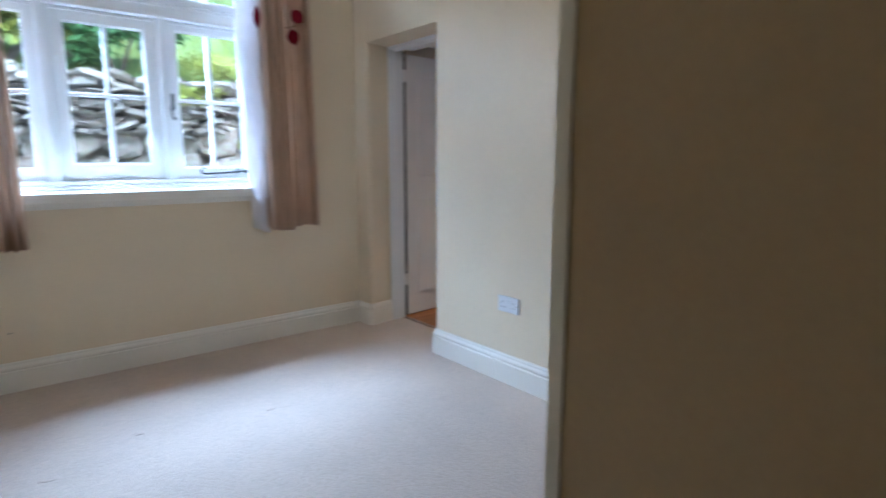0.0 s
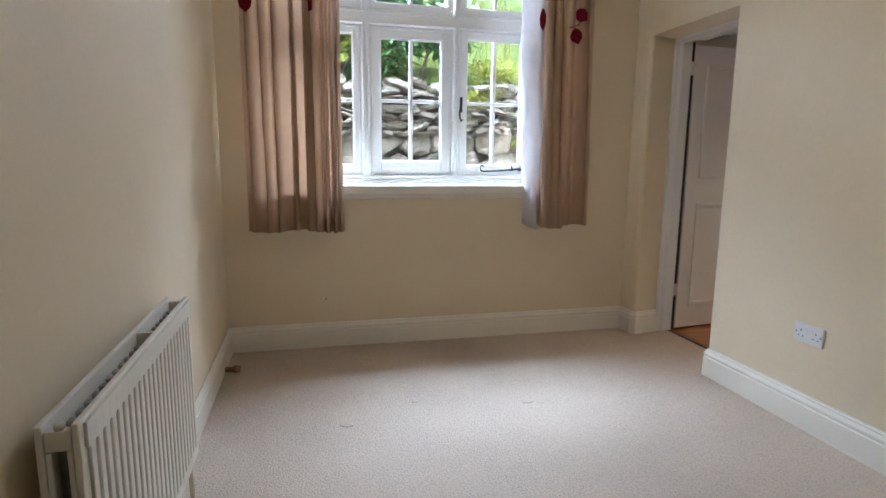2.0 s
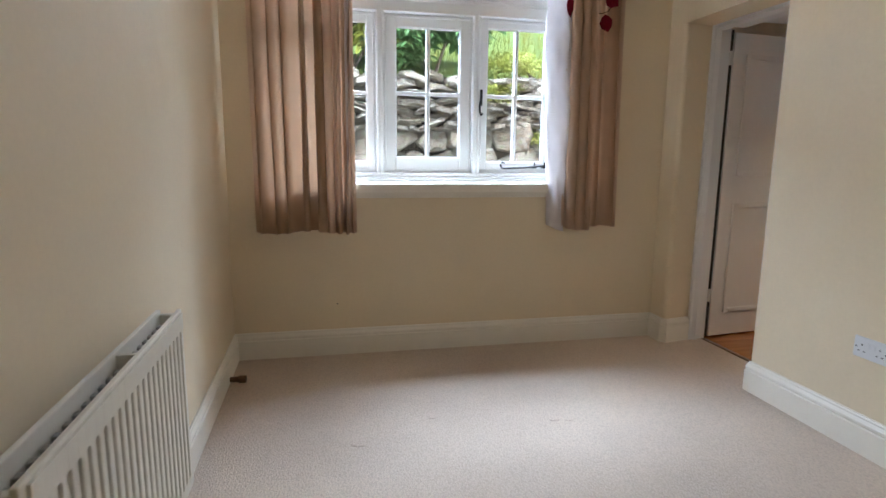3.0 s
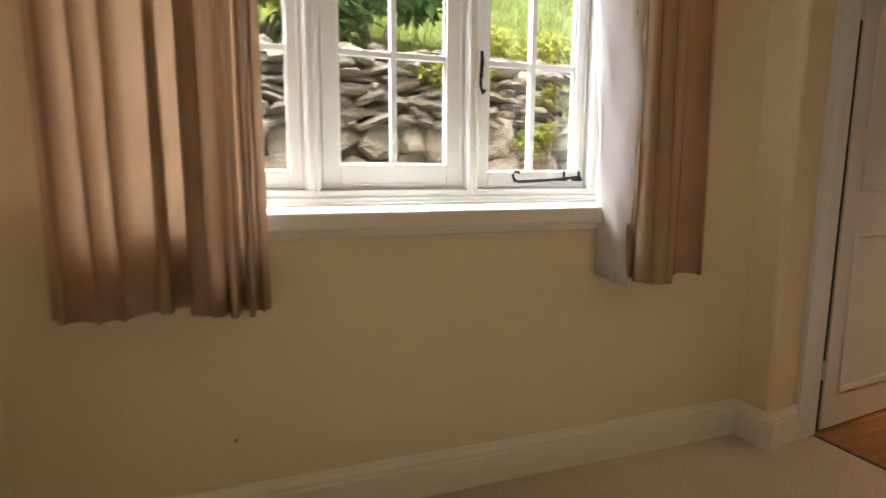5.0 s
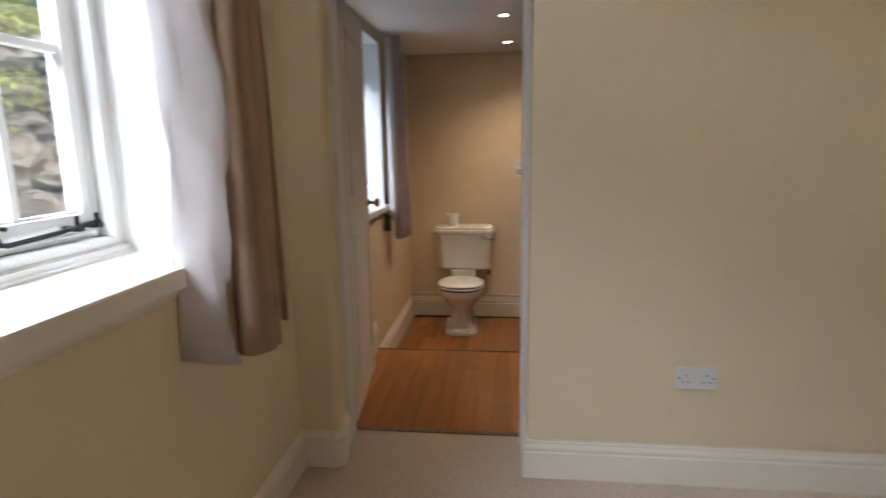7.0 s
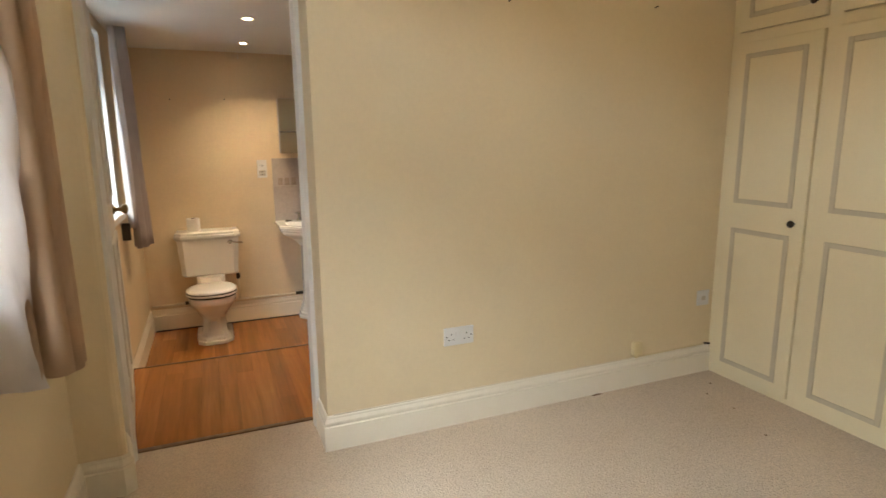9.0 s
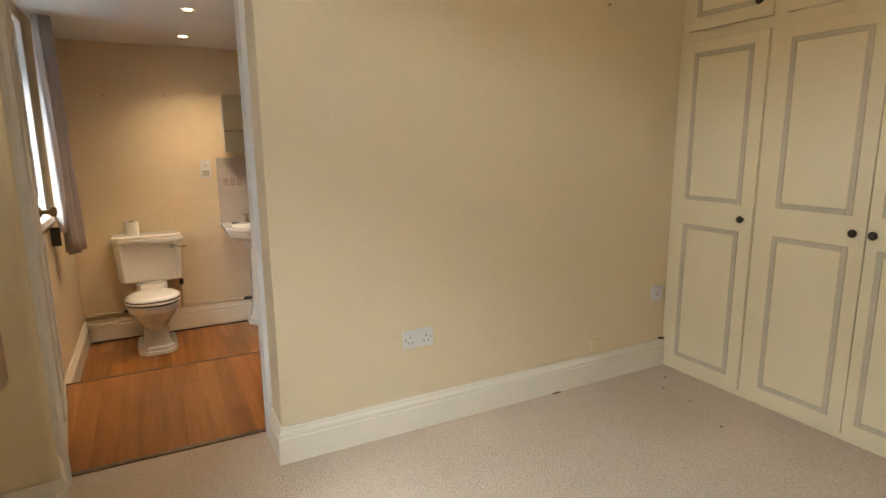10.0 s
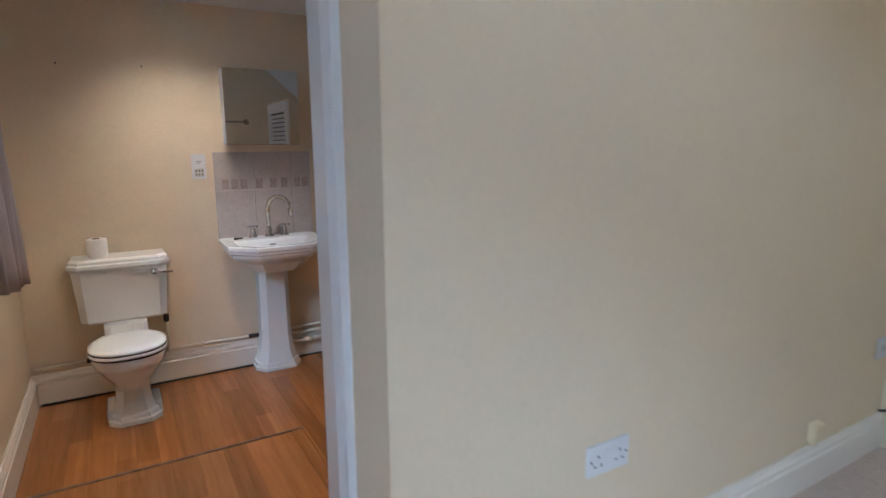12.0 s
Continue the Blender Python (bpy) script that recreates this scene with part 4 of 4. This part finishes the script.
cab = root("mirror_cabinet", "square mirror-fronted bathroom cabinet on the wall", "cabinet")
part("carcass", box(4.752, 4.858, 2.005, 2.446, 1.243, 1.684, bevel=0.002), M_PLASTIC, cab)
part("mirror_door", box(4.740, 4.750, 2.002, 2.449, 1.240, 1.687, bevel=0.0015), M_MIRROR, cab)
sh = root("shaver_socket", "white plastic shaver socket with dark slots", "socket")
p = part("faceplate", box(4.848, 4.858, 2.560, 2.640, 1.036, 1.185, bevel=0.003), M_PLASTIC, sh)
part("outlet_well", box(4.8465, 4.849, 2.572, 2.628, 1.050, 1.100, bevel=0.001), M_GROUT, p)
for y in (2.583, 2.600, 2.617):
    part("slot", box(4.8455, 4.847, y - 0.003, y + 0.003, 1.080, 1.092), M_DARK, p)
    part("slot", box(4.8455, 4.847, y - 0.003, y + 0.003, 1.058, 1.068), M_DARK, p)
part("marking", boxes((4.847, 4.8485, 2.585, 2.615, 1.140, 1.143), (4.847, 4.8485, 2.590, 2.610, 1.130, 1.133)), M_BLUETINT, p)
for y, z in ((3.261, 1.668), (2.856, 1.675)):
    tagged(part("screw_hook", tube([(4.865, y, z), (4.842, y, z), (4.836, y, z + 0.006)], 0.003, 8), M_KNOB), "small dark screw still in the bathroom wall", "screw", "screws in the bathroom wall")

M_GLOW = glow_mat("lamp_glow", (1.0, 0.82, 0.55), 25.0)
part("bulb", lathe([(0.018, 0.0), (0.022, -0.02), (0.020, -0.04), (0.012, -0.052), (0.002, -0.056)], pose(0.92, 1.76, ZC - 0.013)), M_GLOW, cl, "glowing warm bulb", smooth=True)


def downlight(x, y):
    d = root("downlight", "recessed chrome-rimmed ceiling downlight, switched on", "downlight", "bathroom downlights")
    part("rim", lathe([(0.024, 0.000), (0.028, -0.004), (0.038, -0.005), (0.042, 0.001), (0.024, 0.004)], pose(x, y, BC - 0.002), 28), M_CHROME, d, smooth=True)
    part("lens", lathe([(0.001, 0.0), (0.025, 0.0), (0.025, 0.002), (0.001, 0.002)], pose(x, y, BC - 0.004), 24), M_GLOW, d, "glowing warm lamp")
    s = lamp("downlight_beam", "SPOT", look((x, y, BC - 0.012), (x + 0.02, y, 0)), 22, (1.0, 0.78, 0.54))
    s.data.spot_size, s.data.spot_blend, s.data.shadow_soft_size = radians(120), 1.0, 0.025


for x, y in ((3.50, 2.73), (4.376, 2.708)):
    downlight(x, y)
cord = root("light_pull_cord", "short white pull cord hanging from the bathroom ceiling", "pull cord")
part("cord", tube([(4.62, 2.74, BC), (4.62, 2.74, BC - 0.07)], 0.0012, 6), M_PLASTIC, cord)
part("toggle", lathe([(0.003, 0), (0.004, -0.012), (0.002, -0.018)], pose(4.62, 2.74, BC - 0.066), 10), M_PLASTIC, cord, smooth=True)

# ---- seen in the mirror: rail and louvred cupboard ----
rail = root("towel_rail", "chrome towel rail on the bathroom wall", "towel rail")
part("bar", tube([(2.55, 1.875, 1.458), (2.55, 2.42, 1.458)], 0.008, 10), M_CHROME, rail, smooth=True)
for y in (1.875, 2.42):
    part("rose", tube([(2.479, y, 1.458), (2.49, y, 1.458), (2.56, y, 1.458)], 0.02, 14, [0.03, 0.022, 0.012]), M_CHROME, rail, smooth=True)
lc = root("louvred_cupboard", "white cupboard under the slope with a louvred door", "cupboard")
part("body", box(2.482, 3.19, 1.31, 1.640, BZ - 0.012, 1.645, bevel=0.003), M_BATHWALL, lc)
dr = part("door", boxes((2.50, 2.57, 1.642, 1.666, 0.0, 1.625), (3.11, 3.18, 1.642, 1.666, 0.0, 1.625), (2.57, 3.11, 1.642, 1.666, 0.0, 0.08), (2.57, 3.11, 1.642, 1.666, 1.535, 1.625)), M_WHITE, lc)
# added dark sheet that paints the shade between the slats
part("slat_shade_sheet", box(2.57, 3.11, 1.641, 1.644, 0.08, 1.535), M_DARK, dr)
for i in range(36):
    z = 0.085 + i * 0.040
    part("slat", loft([[(x, 1.646, z + 0.030), (x, 1.650, z + 0.033), (x, 1.666, z + 0.004), (x, 1.661, z)] for x in (2.572, 3.108)]), M_WHITE, dr)

# ---- outside ----
GY = 5.55
structure("ground", loft([[(-60, 4.0, -0.12), (-60, GY + 0.15, -0.12), (60, GY + 0.15, -0.12), (60, 4.0, -0.12)], [(-60, 4.0, -0.4), (-60, GY + 0.15, -0.4), (60, GY + 0.15, -0.4), (60, 4.0, -0.4)]]), M_SOIL, "narrow damp earth path between house and bank")


def bank():
    """the grassy bank that climbs away above the stone wall"""
    bm = bmesh.new()
    rows = []
    prof = [(GY + 0.10, -0.2), (GY + 0.12, 1.83), (GY + 0.5, 2.03), (GY + 1.2, 2.38), (GY + 2.5, 3.05), (GY + 5, 4.1), (GY + 9, 5.0), (GY + 20, 6.0), (GY + 200, 8.0)]
    xs = [-60, -20, -8] + [-5 + 0.5 * i for i in range(31)] + [14, 25, 60]
    for x in xs:
        rows.append([bm.verts.new((x, y + 0.1 * noise.noise((x, y, 0)), z + (0.14 * noise.noise((x * 0.8, y * 0.8, 3)) if z > 0 else 0))) for y, z in prof])
    for a, b in zip(rows, rows[1:]):
        for i in range(len(prof) - 1):
            bm.faces.new((a[i], a[i + 1], b[i + 1], b[i]))
    return bm


structure("bank", bank(), M_GRASS, "bright green grass bank above the stone wall", smooth=True)


def leaves(rnd, count, spot, size, droop=0.5):
    """many small pointed leaves, folded along the midrib"""
    bm = bmesh.new()
    for _ in range(count):
        c = Vector(spot(rnd))
        d = Vector((rnd.gauss(0, 1), rnd.gauss(0, 1) - 0.6, rnd.gauss(0, 0.6) - droop)).normalized()
        side = d.cross(Vector((rnd.gauss(0, 0.4), rnd.gauss(0, 0.4), 1))).normalized()
        up = side.cross(d)
        L = size * rnd.uniform(0.6, 1.3)
        w = L * rnd.uniform(0.18, 0.26)
        p = [c, c + d * L * 0.45 + side * w + up * w * 0.4, c + d * L, c + d * L * 0.45 - side * w + up * w * 0.4]
        v = [bm.verts.new(q) for q in p]
        bm.faces.new((v[0], v[1], v[2]))
        bm.faces.new((v[0], v[2], v[3]))
    return bm


def shrub(x, y, z, rx, ry, rz, count, size, material, label, seed):
    rnd = random.Random(seed)
    s = root("shrub", label, "shrub", "shrubs above the stone wall")
    lobes = [(rnd.uniform(-0.7, 0.7), rnd.uniform(-0.6, 0.6), rnd.uniform(-0.3, 0.7), rnd.uniform(0.3, 0.55)) for _ in range(9)]

    def spot(r):
        lx, ly, lz, lr = r.choice(lobes)
        d = Vector((r.gauss(0, 1), r.gauss(0, 1), r.gauss(0, 1))).normalized() * lr * r.uniform(0.55, 1.05)
        return (x + rx * (lx + d.x), y + ry * (ly + d.y), z + rz * (lz + d.z))

    for lx, ly, lz, lr in lobes[:6]:
        part("branch", tube([(x, y, z - rz * 0.9), (x + rx * lx * 0.5, y + ry * ly * 0.5, z - rz * 0.2), (x + rx * lx, y + ry * ly, z + rz * lz)], 0.01, 6, [0.02, 0.012, 0.005]), M_BARK, s)
    bm = leaves(rnd, count, spot, size)
    ob = new("crown", bpy.data.meshes.new("crown"))
    for f in bm.faces:
        f.smooth = False
    bm.to_mesh(ob.data)
    bm.free()
    ob.data.materials.append(material)
    ob.parent = s
    return s


shrub(-0.9, GY + 0.45, 2.35, 0.9, 0.5, 0.75, 4200, 0.085, M_LEAF, "dense dark green shrub on the bank", 1)
shrub(0.15, GY + 0.22, 2.32, 0.75, 0.4, 0.6, 4600, 0.12, M_LEAF, "broad-leaved evergreen shrub hanging over the wall", 2)
shrub(1.0, GY + 0.22, 2.32, 0.6, 0.4, 0.52, 3600, 0.13, M_LEAF, "broad-leaved evergreen shrub hanging over the wall", 4)
shrub(0.65, GY + 0.10, 2.28, 0.5, 0.2, 0.28, 1100, 0.10, M_MOSS, "fresh yellow-green shoots among the dark shrubs", 14)
shrub(-2.6, GY + 0.8, 2.6, 1.0, 0.6, 0.9, 2600, 0.10, M_LEAF, "dense dark green shrub on the bank", 5)
shrub(2.1, GY + 0.12, 1.98, 0.55, 0.25, 0.24, 2400, 0.05, M_MOSS, "low yellow-green plant growing over the wall", 6)
shrub(3.3, GY + 0.25, 2.12, 0.8, 0.35, 0.45, 2600, 0.06, M_MOSS, "low yellow-green plant growing over the wall", 7)
shrub(4.8, GY + 0.5, 2.5, 1.0, 0.5, 0.9, 2600, 0.09, M_LEAF, "light green bush at the end of the wall", 8)
shrub(1.55, GY - 0.08, 1.76, 0.45, 0.10, 0.14, 1500, 0.045, M_MOSS, "moss and small plants in the wall joints", 9)
shrub(2.6, GY - 0.08, 1.50, 0.5, 0.10, 0.28, 1700, 0.05, M_MOSS, "moss and small plants in the wall joints", 10)
shrub(2.0, GY - 0.12, 1.32, 0.22, 0.06, 0.16, 700, 0.05, M_MOSS, "moss and small plants in the wall joints", 15)
shrub(-0.35, GY - 0.05, 0.95, 0.16, 0.08, 0.14, 500, 0.05, M_LEAF, "small fern growing from the stone wall", 12)


def grass_tufts():
    rnd = random.Random(21)
    verts, faces = [], []
    for _ in range(9000):
        x, y = rnd.uniform(-3.5, 7.5), GY + 0.3 + 4.5 * rnd.random() ** 1.5
        prof = [(0.12, 1.83), (0.5, 2.03), (1.2, 2.38), (2.5, 3.05), (5.0, 4.1)]
        d = y - GY
        z = 1.6
        for (a, za), (b, zb) in zip(prof, prof[1:]):
            if a <= d <= b:
                z = za + (zb - za) * (d - a) / (b - a)
        h, w = rnd.uniform(0.06, 0.16), 0.006
        lx, ly = rnd.gauss(0, 0.04), rnd.gauss(0, 0.04) - 0.02
        n = len(verts)
        verts += [(x - w, y, z - 0.05), (x + w, y, z - 0.05), (x + lx, y + ly, z + h)]
        faces.append((n, n + 1, n + 2))
    me = bpy.data.meshes.new("grass")
    me.from_pydata(verts, [], faces)
    me.materials.append(M_MOSS)
    tagged(new("grass", me), "long bright green grass on the bank", "grass", kind="stuff")


grass_tufts()


def rock(seed):
    """an irregular split stone in a unit box"""
    rnd = random.Random(seed)
    bm = bmesh.new()
    n = 9
    ring = []
    for k in range(n):
        a = 2 * math.pi * k / n + rnd.uniform(-0.22, 0.22)
        ring.append((max(-0.5, min(0.5, 0.66 * math.cos(a) * rnd.uniform(0.76, 1.12))), max(-0.5, min(0.5, 0.66 * math.sin(a) * rnd.uniform(0.76, 1.12)))))
    rows = []
    lean_x, lean_z = rnd.uniform(-0.35, 0.35), rnd.uniform(-0.35, 0.35)
    for y, s in ((0.5, 1.0), (-0.30, 1.0), (-0.47, 0.90), (-0.52, 0.55)):
        rows.append([bm.verts.new((px * s * rnd.uniform(0.93, 1.05), y + lean_x * px * (y < 0) + lean_z * pz * (y < 0) + rnd.uniform(-0.07, 0.07), pz * s * rnd.uniform(0.93, 1.05))) for px, pz in ring])
    for a, b in zip(rows, rows[1:]):
        for i in range(n):
            bm.faces.new((a[i], a[(i + 1) % n], b[(i + 1) % n], b[i]))
    c = bm.verts.new((rnd.uniform(-0.1, 0.1), -0.54 + rnd.uniform(-0.06, 0.06), rnd.uniform(-0.1, 0.1)))
    for i in range(n):
        bm.faces.new((rows[-1][i], rows[-1][(i + 1) % n], c))
    bmesh.ops.recalc_face_normals(bm, faces=bm.faces)
    me = bpy.data.meshes.new("stone")
    bm.to_mesh(me)
    bm.free()
    me.materials.append(M_STONE)
    return me


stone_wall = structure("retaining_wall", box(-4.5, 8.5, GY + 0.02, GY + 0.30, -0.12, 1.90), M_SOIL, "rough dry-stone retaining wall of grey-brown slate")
ROCKS = [rock(100 + i) for i in range(14)]
rnd = random.Random(77)


def course(x0, x1, z0, z1, hs, ws, tilt):
    """poses of rough stones laid in uneven courses"""
    z = z0
    while z < z1:
        h = rnd.uniform(*hs)
        x = x0 - rnd.uniform(0, ws[0])
        while x < x1:
            w = rnd.uniform(*ws)
            hh = h * rnd.uniform(0.75, 1.35)
            yield pose(x + w / 2, GY + rnd.uniform(-0.04, 0.05), z + h / 2 + rnd.uniform(-0.02, 0.02), rnd.uniform(-6, 6), rnd.uniform(-tilt, tilt), rnd.uniform(-14, 14)) @ Matrix.Diagonal((w * 1.06, rnd.uniform(0.16, 0.28), hh * 1.12, 1))
            x += w
        z += h


def joined(poses):
    bm = bmesh.new()
    for m in poses:
        me = ROCKS[rnd.randrange(14)].copy()
        me.transform(m)
        bm.from_mesh(me)
        bpy.data.meshes.remove(me)
    return bm


for m in [*course(-0.9, 3.4, 0.84, 1.38, (0.16, 0.24), (0.16, 0.42), 30), *course(-0.7, 3.1, 1.40, 1.90, (0.036, 0.075), (0.09, 0.28), 24)]:
    ob = new("stone", ROCKS[rnd.randrange(14)])
    ob.parent = stone_wall
    ob.matrix_world = m
far_stones = part("rubble", joined([*course(-4.4, -0.9, -0.12, 1.92, (0.08, 0.14), (0.2, 0.4), 10), *course(3.3, 8.0, -0.12, 1.92, (0.06, 0.12), (0.15, 0.4), 12), *course(-0.9, 3.4, -0.12, 0.78, (0.15, 0.2), (0.2, 0.4), 8)]), M_STONE, stone_wall)
tagged(far_stones, "further stones of the same wall", kind="stuff")

# ---- laminate boards ----
rnd = random.Random(5)
PLANK_W = 0.095


def planks(x0, x1, y0, y1, z, parent, skip=None):
    y = y0
    while y < y1 - 0.005:
        w = min(PLANK_W, y1 - y)
        x = x0 - rnd.uniform(0.0, 0.5)
        while x < x1:
            L = rnd.choice((0.75, 1.0, 1.25))
            a, b = max(x, x0), min(x + L, x1)
            x += L
            if b - a < 0.02:
                continue
            if skip and a < skip[0] and y + w > skip[1]:
                a = skip[0]
                if b - a < 0.02:
                    continue
            me = boxes((-(b - a) / 2 + 0.0002, (b - a) / 2 - 0.0002, -w / 2 + 0.0002, w / 2 - 0.0002, -0.011, 0.0))
            ob = part("plank", me, M_PLANK, parent)
            ob.location = ((a + b) / 2, y + w / 2, z)
        y += w


planks(2.416, SX - 0.008, SY + 0.056, BYW, 0.0, plat)
planks(2.484, BX, BY0, BYW, BZ, floor_b, skip=(SX, SY))
